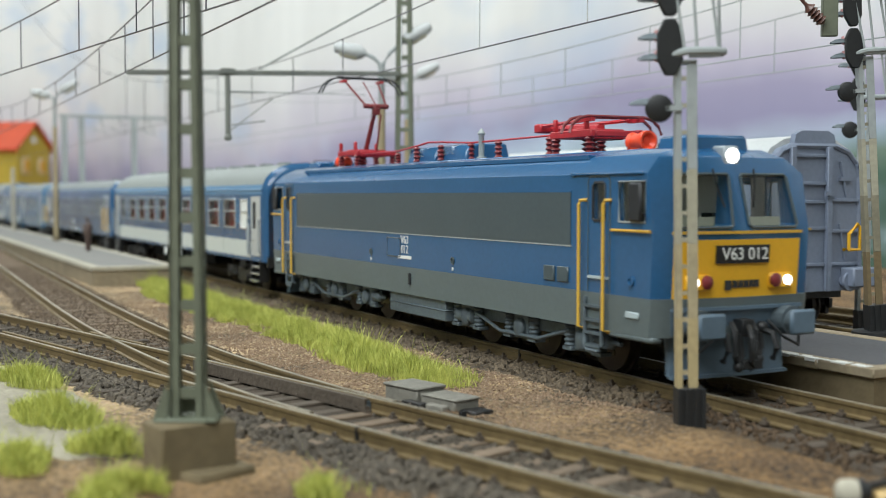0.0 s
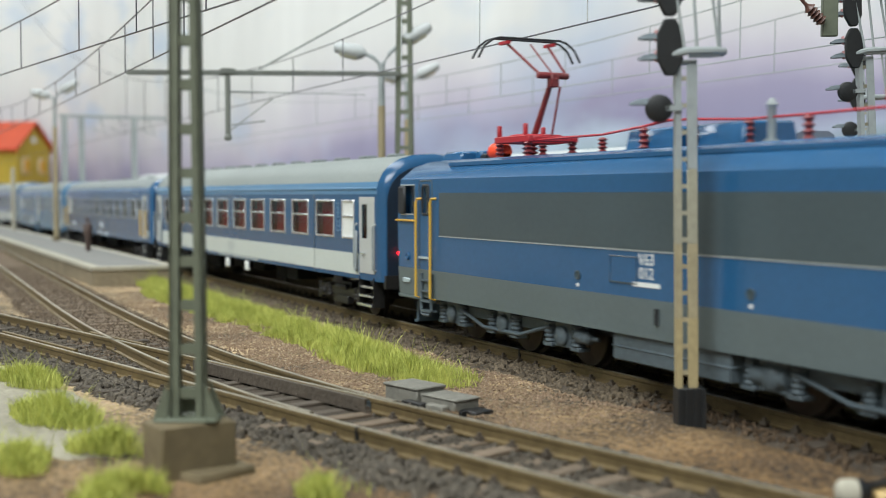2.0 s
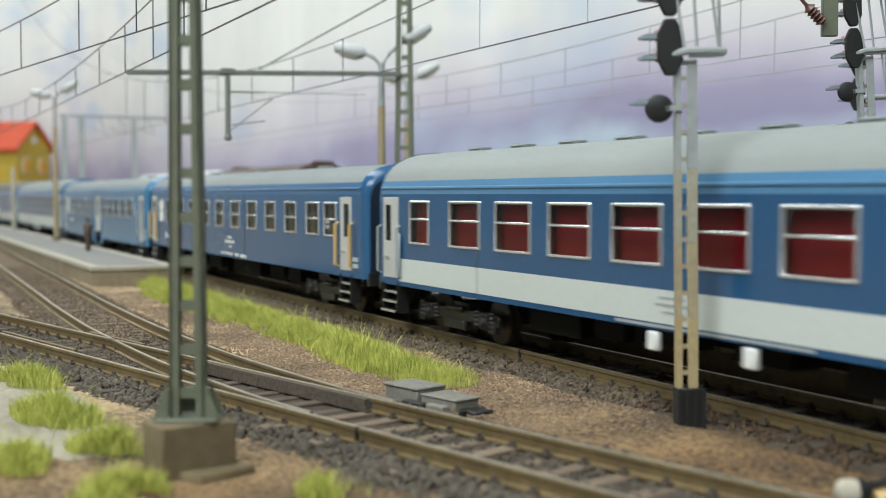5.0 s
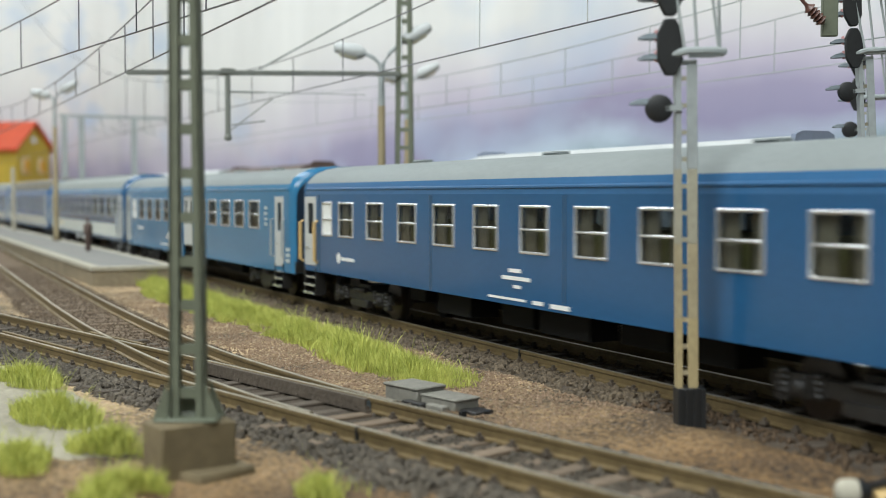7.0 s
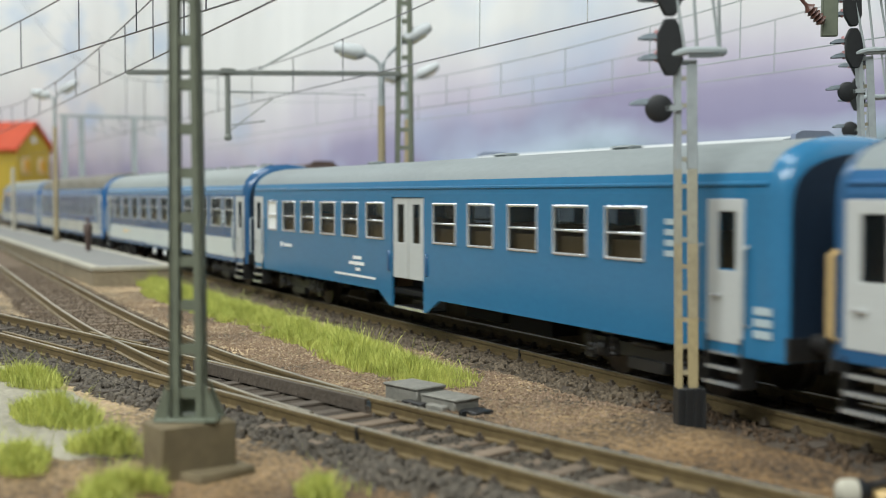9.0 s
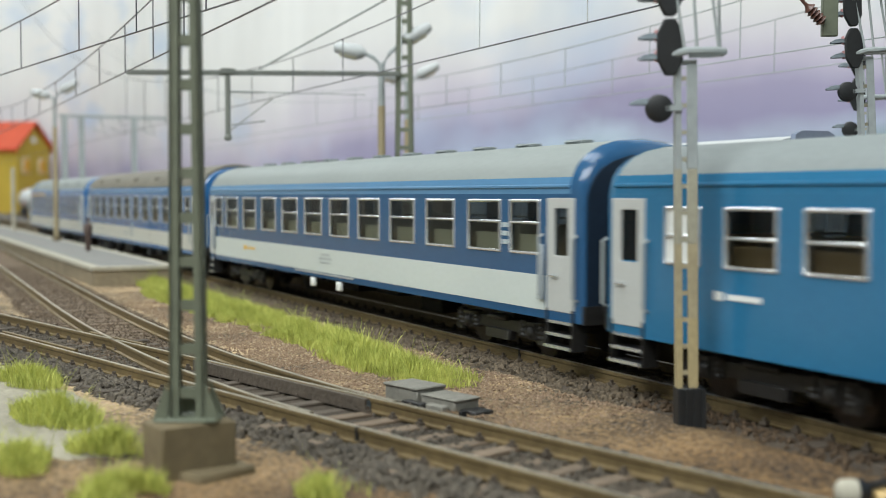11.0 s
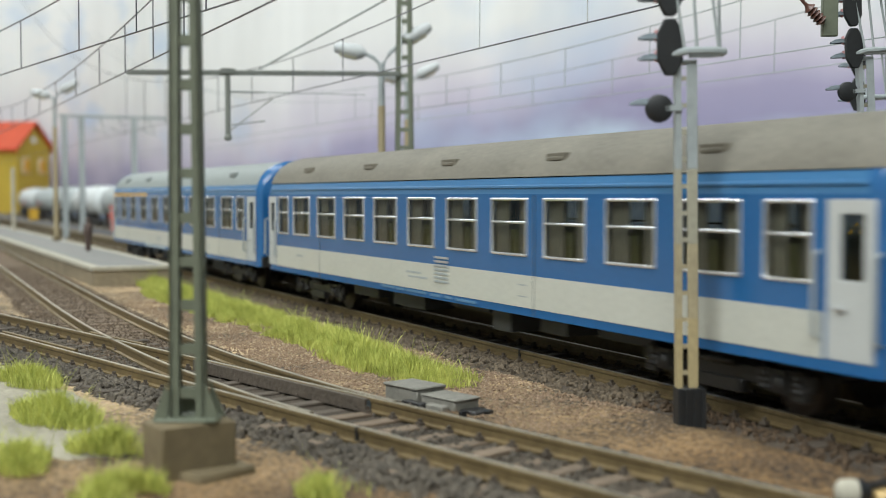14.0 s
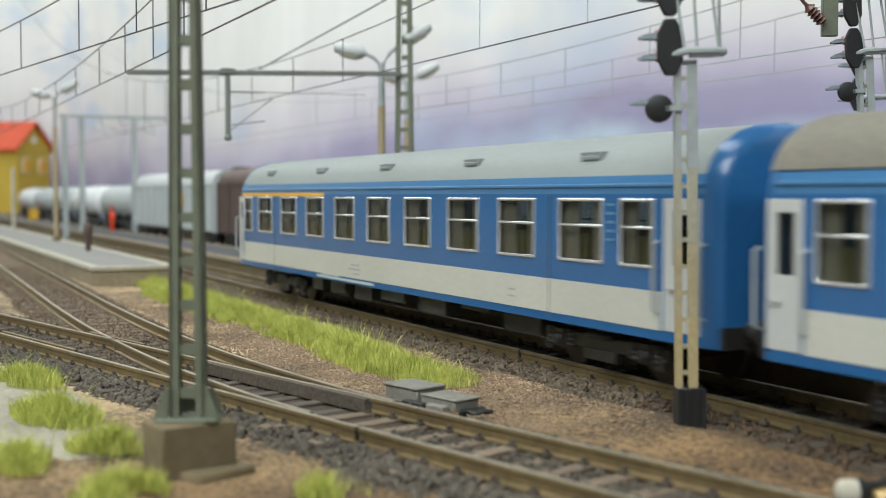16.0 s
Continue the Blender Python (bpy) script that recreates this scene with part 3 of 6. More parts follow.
def strew(name, spots, count, size, material, label, seed):
    """Loose grains on the earth; spots are (x0, x1, y0, y1)."""
    rng = random.Random(seed)
    g = Geo()
    for _ in range(count):
        x0, x1, y0, y1 = rng.choice(spots)
        x, y = rng.uniform(x0, x1), rng.uniform(y0, y1)
        s = rng.uniform(*size)
        z = ground_height(x, y) + s * 0.3
        m = Euler((rng.random() * 6, rng.random() * 6, rng.random() * 6)).to_matrix()
        g.add([m @ Vector([q * s * rng.uniform(0.6, 1.2) for q in p]) + Vector((x, y, z)) for p in ((1, 0, 0), (-1, 0, 0), (0, 1, 0), (0, -1, 0), (0, 0, 1), (0, 0, -1))],
              [(0, 2, 4), (2, 1, 4), (1, 3, 4), (3, 0, 4), (2, 0, 5), (1, 2, 5), (3, 1, 5), (0, 3, 5)])
    tagged(part(name, mesh_of(name, g, material, angle=10), None), label, "gravel", kind="stuff")


strew("earth_grit", [(-300, -160, -58, -19), (-420, -180, -60, -20), (-560, -230, -72, -20)], 24000, (0.12, 0.36), M["grit"], "fine pale grit on the sandy earth", 11)

# ---- the train ----
LOCO_X = -270.0
TRAVEL = [(0, 0), (0.5, 19.4), (1, 43.5), (1.5, 69.5), (2, 101.7), (2.5, 135.1), (3, 174.9), (3.5, 217.8), (4, 266.4), (4.2, 286.5), (4.8, 348.5), (5.6, 434), (6.5, 532.4),
          (7, 585.7), (7.5, 642.3), (8, 700.3), (8.5, 753.4), (9, 809.9), (9.2, 831.4), (10.2, 942.5), (11.3, 1063.7), (11.5, 1087), (12, 1148), (12.5, 1206.8), (13, 1268.5), (13.5, 1327.8),
          (14, 1390.7), (14.5, 1450.5), (15, 1513.5), (15.5, 1572.5), (16, 1635)]
RIDES, COACH_WHEELS = [], []


def pane_window(w, h, frame_mat, bar=0.42):
    """Frame and pane meshes for a window of that size, centred, facing -y."""
    g = Geo()
    t = 0.38
    g.wall(-w / 2 - 0.2, w / 2 + 0.2, -0.3, 0.3, -h / 2 - 0.2, h / 2 + 0.2, [(-w / 2 + t, w / 2 - t)], -h / 2 + t, h / 2 - t)
    if bar:
        z = h / 2 - bar * h
        g.box(-w / 2 + t, w / 2 - t, -0.35, 0.2, z - 0.28, z + 0.28)
    return mesh_of("window_frame", g, frame_mat, 0.15), mesh_of("pane", Geo().box(-w / 2 + 0.2, w / 2 - 0.2, 0.0, 0.12, -h / 2 + 0.2, h / 2 - 0.2), M["pane"])


def bogie_meshes():
    g = Geo()
    for y in (-12.2, 11.0):
        g.prism([(y, 4.2), (y + 1.2, 4.2), (y + 1.2, 6.8), (y, 6.8)], -21, 21)
        for x in (-14.5, 14.5):
            g.box(x - 1.9, x + 1.9, y - 0.7, y + 1.6, 3.4, 7.2)
            g.turned((x, y - 0.5, 5.0), (0, -1 if y < 0 else 1, 0), [(0, 1.5), (0.6, 1.4), (0.9, 0.8), (1.0, 0.1)], 10)
            for s in (-3.6, 3.6):
                g.turned((x + s, y + 0.2, 3.6), (0, 0, 1), [(k * 0.5, 1.35 if k % 2 else 1.0) for k in range(9)], 8)
        g.box(-5.5, 5.5, y - 0.7, y + 1.2, 2.2, 4.4)
        g.cyl((-4, y - 0.3, 7), (4, y - 0.3, 7), 0.8, 6)
        g.box(-20, -17, y - 0.5, y + 0.9, 2.6, 5).box(17, 20, y - 0.5, y + 0.9, 2.6, 5)
    g.box(-4, 4, -11, 11, 4.5, 8.5)
    w = Geo()
    for y in (-8.6, 6.0):
        w.turned((0, y, 0), (0, 1, 0), [(0, 3.6), (0.3, 4.6), (0.35, 5.3), (2.0, 5.3), (2.05, 5.9), (2.6, 5.9), (2.6, 3.0)], 20)
    w.cyl((0, -9, 0), (0, 9, 0), 0.9, 8)
    return mesh_of("bogie_frame", g, M["bogie"], 0.12), mesh_of("wheelset", w, M["wheel"])


BOGIE, WHEELSET = bogie_meshes()


def folded_curtain(w, z0, z1):
    """A pair of hanging curtains with shallow folds, drawn to the sides of the window."""
    g = Geo()
    for lo, hi in ((-0.02, 0.34), (0.68, 1.02)):
        n = 5
        for k in range(n):
            d = 0.3 if k % 2 else 0.0
            a, b = lo + (hi - lo) * k / n, lo + (hi - lo) * (k + 1) / n
            g.box(w * a, w * b, -15.2 + d, -14.8 + d, z0, z1)
    return g


def coach(x, length, label, blue, band, roof, windows, win_z, doors, seats, eaves=None, extras=None, group="coaches of the train", vents=(), frame_mat="chrome", foot=11.2, bar=0.42, big_door=None, band_z=(12.4, 18.2), tan_rails=False, white_pane=(), rise=1.0, door_light=(0.3, 0.22), guard=False, plain=(), steps=True, shaded_end=True):
    """A passenger coach; x is its middle, windows and doors are spans along it."""
    c = thing("passenger_coach", x, 0, 0, label, "passenger coach", group)
    h, hw, t = length / 2, 16.4, 0.7
    z0, z1 = win_z
    end = h - 3.5
    for side in (-1, 1):
        ya, yb = (-hw, -hw + t) if side < 0 else (hw - t, hw)
        lights = [(p + (q - p) * door_light[0], q - (q - p) * door_light[1]) for p, q in doors] if side < 0 else []
        holes = sorted(list(windows) + lights)
        g = Geo().wall(-end, end, ya, yb, foot, 34.6, holes, z0, z1)
        if big_door and side < 0:
            g = Geo()
            a, b = big_door
            g.wall(-end, a, ya, yb, foot, 34.6, [w for w in holes if w[1] < a], z0, z1)
            g.wall(b, end, ya, yb, foot, 34.6, [w for w in holes if w[0] > b], z0, z1)
            g.prism([(ya, 33.8), (yb, 33.8), (yb, 34.6), (ya, 34.6)], a, b)
            for s, e in ((a, -1), (b, 1)):
                v = [(s, ya, foot + 0.1), (s + e * 9, ya, foot + 0.1), (s + e * 1.5, ya, 5.6), (s, ya, 5.6)]
                v += [(p[0], yb, p[2]) for p in v]
                g.add(v, [(0, 1, 2, 3), (7, 6, 5, 4), (0, 4, 5, 1), (1, 5, 6, 2), (2, 6, 7, 3), (3, 7, 4, 0)])
        part("side_wall", g, M[blue], c)
        if band:
            y = ya - 0.12 if side < 0 else yb
            part("white_band", Geo().box(doors[1][1] + 0.6, doors[0][0] - 0.6, y, y + 0.12, *band_z), M[band], c, "off-white painted band")
    # eaves and roof, with rounded ends; lit eave tone comes from the blue
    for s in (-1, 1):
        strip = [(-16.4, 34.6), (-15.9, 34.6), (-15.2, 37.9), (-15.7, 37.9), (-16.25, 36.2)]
        part("eave_strip", Geo().prism(strip if s < 0 else [(-a, b) for a, b in strip[::-1]], -h + 3.4, h - 3.4), M[eaves or "blue_d_lit"], c, "blue eaves, any paler tone is painted-in light")
    arc = [(15.7, 37.9), (14.6, 40.2), (12.6, 42.4), (9.5, 44.2), (5.5, 45.4), (0, 45.9)]
    arc = [(a, 37.9 + (b - 37.9) * rise) for a, b in arc]
    # gutter tubes in the eave colour, rounded to catch a highlight
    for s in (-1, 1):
        part("gutter", Geo().tube([(-h + 3.6, s * 16.25, 36.1), (h - 3.6, s * 16.25, 36.1)], 0.42, 7), M[eaves or "blue_d_lit"], c)
    ring = arc + [(-a, b) for a, b in arc[-2::-1]]
    rr = [[(xx, a, b) for a, b in ring] for xx in (-h + 3.4, h - 3.4)]
    if roof == "roof_dirty":
        rr = [[(xx, a * q, 37.9 + (b - 37.9) * q + 0.25) for a, b in ring] for xx, q in ((-h + 0.9, 0.965), (-h + 2.0, 1.0), (-h + 3.4, 1.012), (h - 3.4, 1.012), (h - 2.0, 1.0), (h - 0.9, 0.965))]
    part("roof", Geo().rings(rr), M[roof], c)
    # end caps: blue hoods with gangway
    for s in (-1, 1):
        rim = [(16.4, foot), (16.4, 34.6), (16.25, 36.2)] + [(a + 0.12, b + 0.12) for a, b in arc]
        rim = rim + [(-a, b) for a, b in rim[-2::-1]]
        rims = []
        for dx, sc in ((3.6, 1.0), (1.9, 0.988), (0.7, 0.962), (0.0, 0.92)):
            rims.append([(s * (h - dx), a * sc, foot + (b - foot) * (sc if b > 30 else 1)) for a, b in rim])
        e = part("end_wall", Geo().rings(rims), M[blue], c)
        # plate whose dark colour paints in the unlit gap at the coach end
        if shaded_end:
            part("end_face", Geo().rings([[(s * (h + dx), a * 0.905, foot + 0.3 + (b - foot) * (0.905 if b > 30 else 0.98)) for a, b in rim] for dx in ((0.02, 0.22) if s > 0 else (0.22, 0.02))]), M["end_gap_shade"], c, "end wall plate, gap shade put into its dark blue")
        part("gangway", Geo().box(*sorted((s * (h - 0.5), s * (h + 3.7))), -6.2, 6.2, 11, 33.4), M["rubber"], c, "black rubber gangway", bevel=0.3)
        part("buffer_beam", Geo().box(min(s * (h - 1), s * (h + 0.6)), max(s * (h - 1), s * (h + 0.6)), -15.5, 15.5, 9.4, 13), M["bogie"], c)
        for y in (-10, 10):
            part("buffer", Geo().turned((s * h, y, 12), (s, 0, 0), [(0, 1.5), (2.8, 1.5), (2.8, 1.0), (4.2, 1.0), (4.2, 2.6), (4.7, 2.5), (4.7, 0.3)], 12), M["bogie"], c)
    # floor, seats and corridor wall
    part("floor", Geo().box(-h + 2, h - 2, -15.6, 15.6, foot, foot + 1.2), M["underfloor"], c)
    inner = Geo()
    for k, (a, b) in enumerate(windows):
        inner.box(b + 0.6, b + 2.6, -13.5, 8, foot + 1.2, 28)
        if seats == "olive":
            w = b - a
            inner.box(a - 0.8, a + w * 0.40, -14.0, -13.2, foot + 1.2, 27.0).box(a + w * 0.52, b + 0.4, -13.4, -12.6, foot + 1.2, 26.4)
            part("window_curtain", folded_curtain(w, foot + 1.2, 33.4), M["taupe"], c, "grey-brown window curtain", at=(a, 0, 0))
        else:
            inner.box(a - 0.8, b + 0.6, -14.2, -13.4, foot + 1.2, 32.2 if seats == "curtain" else 26.2)
    part("seat_rows", inner, M[seats], c, kind="stuff")
    part("corridor_wall", Geo().box(-h + 12, h - 12, 9, 9.6, foot + 1.2, 21.5), M["cream"], c)
    # windows
    sizes = {}
    for side in (-1, 1):
        for k, (a, b) in enumerate(windows):
            key = round(b - a)
            if key not in sizes:
                sizes[key] = pane_window(key, z1 - z0, M[frame_mat], bar)
            fm, pm = sizes[key]
            if k in plain:
                fm, pm = pane_window(key, z1 - z0, M[frame_mat], 0)
            w = part("window", fm, None, c, at=((a + b) / 2, side * hw, (z0 + z1) / 2))
            if side > 0:
                w.rotation_euler = (0, 0, math.pi)
            if side < 0 and k in white_pane:
                part("pane", Geo().box(a - (a + b) / 2, b - (a + b) / 2, 0.1, 0.4, -(z1 - z0) / 2, (z1 - z0) / 2), M["white"], w, "frosted white pane")
            else:
                part("pane", pm, None, w)
    # doors: pale leaves with a tall pane, handrails and steps
    for a, b in doors:
        w = b - a
        d = Geo().wall(a, b, -hw - 0.1, -hw + 0.5, foot + 1.8, 33.8, [(a + w * door_light[0], b - w * door_light[1])], 22.5, 31.8)
        leaf = part("door", d, M["door_grey"], c, "pale grey folding door", bevel=0.1)
        part("pane", Geo().box(a + w * door_light[0], b - w * door_light[1], -hw + 0.1, -hw + 0.2, 22.5, 31.8), M["pane_dim"], leaf)
        part("door_handle", Geo().cyl((a + w * 0.2, -hw - 0.6, 18.5), (a + w * 0.45, -hw - 0.6, 18.5), 0.25, 6), M["chrome"], leaf)
        if guard:
            xg = a - 2.4 if a > 0 else b + 0.4
            part("door_guard", Geo().box(xg, xg + 2.0, -hw - 0.9, -hw - 0.4, 13.4, 24.6), M["loco_grey_pale"], c, "pale grey door guard", bevel=0.2)
        for xx in (a - 1.6, b + 1.0):
            part("grab_rail", Geo().tube([(xx, -hw, 14), (xx, -hw - 1.0, 14.5), (xx, -hw - 1.0, 26), (xx, -hw, 26.5)], 0.55 if tan_rails else 0.32, 6), M["tan" if tan_rails else "mast_grey"], c)
        if not steps:
            continue
        st = part("step", Geo().box(a + 0.3, b - 0.3, -hw + 0.2, -hw + 4.5, 9.0, 9.5).box(a + 0.3, b - 0.3, -hw - 0.2, -hw + 3.5, 6.6, 7.1).box(a + 0.3, b - 0.3, -hw - 0.6, -hw + 2.5, 4.2, 4.7).box(a, a + 0.4, -hw - 0.3, -hw + 3, 4, 12).box(b - 0.4, b, -hw - 0.3, -hw + 3, 4, 12), M["bogie"], c)
        part("tread_edge", Geo().box(a + 0.3, b - 0.3, -hw + 0.0, -hw + 0.25, 9.0, 9.6).box(a + 0.3, b - 0.3, -hw - 0.45, -hw - 0.15, 6.6, 7.2).box(a + 0.3, b - 0.3, -hw - 0.85, -hw - 0.55, 4.2, 4.8), M["chrome"], st, "bright step edges")
    # running gear and boxes below the floor
    for s in (-1, 1):
        b = part("bogie", BOGIE, None, c, at=(s * (h - 39), 0, 0.4))
        for xx in (-14.5, 14.5):
            COACH_WHEELS.append((part("wheelset", WHEELSET, None, b, at=(xx, 0, 4.9)), xx, 4.9))
    und = Geo()
    rng = random.Random(int(-x))
    xx = -h + 70
    while xx < h - 74:
        w = rng.uniform(8, 20)
        und.box(xx, xx + w, (-12.0 if steps else -14.0) + rng.uniform(0, 3), -4, rng.uniform(4.4, 7.8), foot).box(xx + 2, xx + w, 4, 12.5, rng.uniform(5, 8), foot)
        xx += w + rng.uniform(3, 14)
    und.box(-h + 60, h - 60, -1.2, 1.2, 8, foot)
    part("underfloor_gear", und, M["underfloor" if steps else "gear_grey"], c, kind="stuff")
    for a, zz in vents:
        part("roof_vent", Geo().box(a - 3.4, a + 3.4, -1.6, 1.6, 37.7 + 7.9 * rise, 38.7 + 7.9 * rise).box(a - 2.6, a + 2.6, -1.9, 1.9, 38.1 + 7.9 * rise, 38.5 + 7.9 * rise) if zz < 5 else Geo().box(a - 3.6, a + 3.6, -14.3, -11.6, 34.0 + 6 * rise, 36.2 + 6 * rise).box(a - 2.6, a + 2.6, -14.6, -14.2, 34.5 + 6 * rise, 35.4 + 6 * rise), M["vent_brown" if roof == "roof_dirty" else "roof_b"], c, bevel=0.4)
    if extras:
        extras(c, hw, h)
    RIDES.append((c, x))
    return c


def marks(c, spec, hw=16.4, material="white"):
    """Unreadable lettering as small bars: x, z, width, height."""
    g = Geo()
    for x, z, w, hh in spec:
        g.box(x, x + w, -hw - 0.17, -hw - 0.02, z, z + hh)
    part("lettering", g, M[material], c, "small unreadable lettering", kind="stuff")


def seams(c, places, hw=16.4):
    """Thin dark joints between the side sheets."""
    for x, z0, z1 in places:
        part("panel_seam", Geo().box(x - 0.12, x + 0.12, -hw - 0.16, -hw - 0.02, z0, z1), M["loco_panel"], c)


def spans(lefts, w):
    return [(a, a + w) for a in lefts]


def c1_extra(c, hw, h):
    seams(c, [(-78.0, 11.4, 34.4), (84.0, 11.4, 34.4)])
    marks(c, [(-11, 16.6, 7, 0.5), (-12, 15.4, 10, 0.5), (-10, 14.2, 6, 0.4), (-24, 11.6, 50, 0.5)], material="mast_grey")
    marks(c, [(102.4, 24.0 + 1.3 * k, 3.0, 0.35) for k in range(7)] + [(102.4, 24.0, 0.35, 3.6), (105.0, 24.0, 0.35, 3.6), (103.6, 28.0, 0.5, 3.4)], material="blue_lit_and_print")
    for x in (-14.5, 10.5):
        part("water_filler", Geo().box(x, x + 3, -hw - 0.2, -hw + 1.0, 7.4, 10.8), M["white"], c, "white filler box", bevel=0.3)
    for y in (-11.5, 11.5):
        part("tail_lamp", Geo().turned((h + 0.1, y, 19), (1, 0, 0), [(-0.5, 0.6), (1.5, 0.6), (1.8, 0.4), (1.9, 0.1)], 10), M["tail_red"], c, "lit red tail lamp")


coach(-523.3, 271.4, "blue coach with white band, grey roof and red curtains", "blue_a", "band", "roof_a",
      spans([-131.5 + 17.2], 11.0) + spans([-114.3 + 22.2 * k + 0 for k in range(1, 10)], 15.2) + [(107.1, 116.3)], (22.3, 32.8), [(120, 130.6), (-131, -121.5)], "curtain", extras=c1_extra, eaves="blue_lit_and_print",
      rise=0.96, vents=[(-108 + 21.6 * k, 1.0) for k in range(11)], white_pane=(10,), door_light=(0.16, 0.48), guard=True)


def c2_extra(c, hw, h):
    seams(c, [(-40.5, 11.4, 34.4), (20.0, 11.4, 34.4), (-118.3, 11.4, 34.4)])
    marks(c, [(-103.6, 15.9, 3.2, 0.5), (-102.3, 14.6, 0.6, 3.1), (-103.2, 15.0, 0.6, 2.3), (-101.4, 15.0, 0.6, 2.3), (-99.6, 15.6, 1.5, 1.0), (-97.8, 15.6, 1.2, 0.9), (-96.3, 15.6, 1.2, 0.9), (-94.8, 15.6, 1.2, 0.9), (-93.3, 15.6, 1.2, 0.9), (-91.8, 15.6, 1.6, 0.9), (-2, 18.1, 5, 0.8), (-5, 16.5, 12, 0.8), (0, 14.8, 3, 0.7), (-11, 12.2, 16, 0.5), (8, 12.0, 4, 0.8), (15, 11.8, 7, 0.9)])
    marks(c, [(104, 24.5, 2.4, 1.0), (104, 26, 2.4, 1.0), (125, 14, 4, 1.2), (125, 15.8, 4, 1.2)], material="pale_blue")


coach(-801.1, 268.4, "plain blue coach with grey roof and tan grab rails", "blue_b", None, "roof_b",
      spans([-101.7 + 20.95 * k for k in range(9)], 10.8) + [(86.7, 97.5), (102.5, 112), (-115.5, -107.2)], (22.4, 32.1), [(115.4, 124.0), (-131, -121)], "olive", extras=c2_extra, eaves="blue_b_lit",
      rise=0.68, vents=[(-80, 1), (-10, 1), (60, 1)], tan_rails=True, frame_mat="chrome", bar=0.5, white_pane=(11,))


def c3_extra(c, hw, h):
    a, b = -11.3, 8.1
    for k, (p, q) in enumerate(((a + 0.4, -1.8), (-1.4, b - 0.4))):
        leaf = part("door", Geo().wall(p, q, -hw + 0.3, -hw + 0.9, 13.2, 33.7, [(p + 2.4, q - 2.4)], 22.3, 32), M["door_grey"], c, "pale grey double door leaf", bevel=0.1)
        part("pane", Geo().box(p + 2.4, q - 2.4, -hw + 0.5, -hw + 0.6, 22.3, 32), M["pane_dim"], leaf)
    st = part("step_well", Geo().box(a, b, -hw + 1, -hw + 6, 5.4, 5.9).box(a, b, -hw + 2, -hw + 6, 9.2, 9.7).box(a, b, -hw + 6, -hw + 6.4, 5.4, 13.2), M["bogie"], c)
    part("tread_edge", Geo().box(a, b, -hw + 0.7, -hw + 1, 5.3, 6).box(a, b, -hw + 1.7, -hw + 2, 9.1, 9.8), M["chrome"], st)
    for x in (a - 2.4, b + 1.2):
        part("grab_plate", Geo().box(x, x + 1.4, -hw - 0.4, -hw + 0.2, 14.6, 20), M["blue_b"], c, bevel=0.2)
    marks(c, [(-102, 17.6, 2, 1.4), (-99, 17.8, 8, 0.9), (-38, 16.6, 6, 0.9), (-41, 15.0, 11, 0.9), (-36, 13.4, 3, 0.9), (-52, 11.7, 30, 0.6)])
    marks(c, [(105, 24, 3, 1.0), (105, 25.8, 3, 1), (105, 27.6, 3, 1), (105, 29.4, 3, 1), (127.5, 12.5, 4, 1.2), (127.5, 14.3, 4, 1.2), (127.5, 16.1, 4, 1.2)], material="pale_blue")


coach(-1078.1, 267.6, "lighter blue coach with double doors in the middle", "blue_c", None, "roof_b",
      [(-115, -106)] + spans([-99.6, -81.8, -64.1, -46.4, -28.2], 12.0) + spans([13.7, 31.9, 50.4, 68.7, 87.0], 12.0), (22.8, 32.3), [(116.2, 125.0), (-131, -121)], "seat_brown", eaves="blue_c", extras=c3_extra,
      rise=0.72, vents=[(-60, 1), (20, 1), (70, 1)], big_door=(-11.3, 8.1), foot=9.2, bar=0.5, white_pane=(0,))


def c4_extra(c, hw, h):
    marks(c, [(-86, 14.8, 4, 1.6), (-80.5, 15.2, 8, 0.8)], material="rail_yellow")
    marks(c, [(-6, 16.4, 7, 0.5), (-8, 15.2, 11, 0.5), (-7, 14.0, 9, 0.5), (-30, 10.6, 50, 0.5)], material="mast_grey")
    marks(c, [(105.6, 24, 2.6, 1.0), (105.6, 25.8, 2.6, 1), (105.6, 27.6, 2.6, 1)], material="pale_blue")
    for x in (-15.5, 6.5):
        part("water_filler", Geo().box(x, x + 3, -hw - 0.2, -hw + 1.0, 6.6, 9.3), M["white"], c, "white filler box", bevel=0.3)


coach(-1356.0, 272.0, "blue coach with white band and bright window frames", "blue_a", "band", "roof_a",
      [(-124.0, -113.5)] + spans([-108.7 + 22.05 * k for k in range(10)], 15.2) + [(109.3, 121)], (22.4, 33.3), [(124, 134), (-132.3, -125.8)], "cream", extras=c4_extra, eaves="blue_lit_and_print", guard=True, plain=(3,),
      rise=0.95, vents=[(-106 + 21.6 * k, 1.0) for k in range(11)], foot=9.6, band_z=(11.3, 18.3))


def c5_extra(c, hw, h):
    seams(c, [(42.3, 9.6, 34.4), (-84.0, 9.6, 34.4)])
    marks(c, [(-105, 15.0, 6, 0.6), (-21, 15.0, 9, 0.5), (-19.5, 13.9, 11, 0.5), (36, 15.6, 3.4, 0.3), (36, 13.2, 3.4, 0.3)], material="mast_grey")
    marks(c, [(-37, 10.3, 9, 0.6), (-27, 10.2, 5, 0.6), (-21, 10.2, 12, 0.6), (-7, 10.1, 6, 0.6), (1, 10.1, 4, 0.6), (7, 10.0, 10, 0.6)], material="blue_lit_and_print")
    g = Geo()
    for k in range(7):
        g.box(-4.2, 3.0, -hw - 0.3, -hw - 0.1, 13.6 + k * 0.95, 14.1 + k * 0.95)
    part("louvre_grille", g, M["mast_grey"], c, "grey louvre grille")


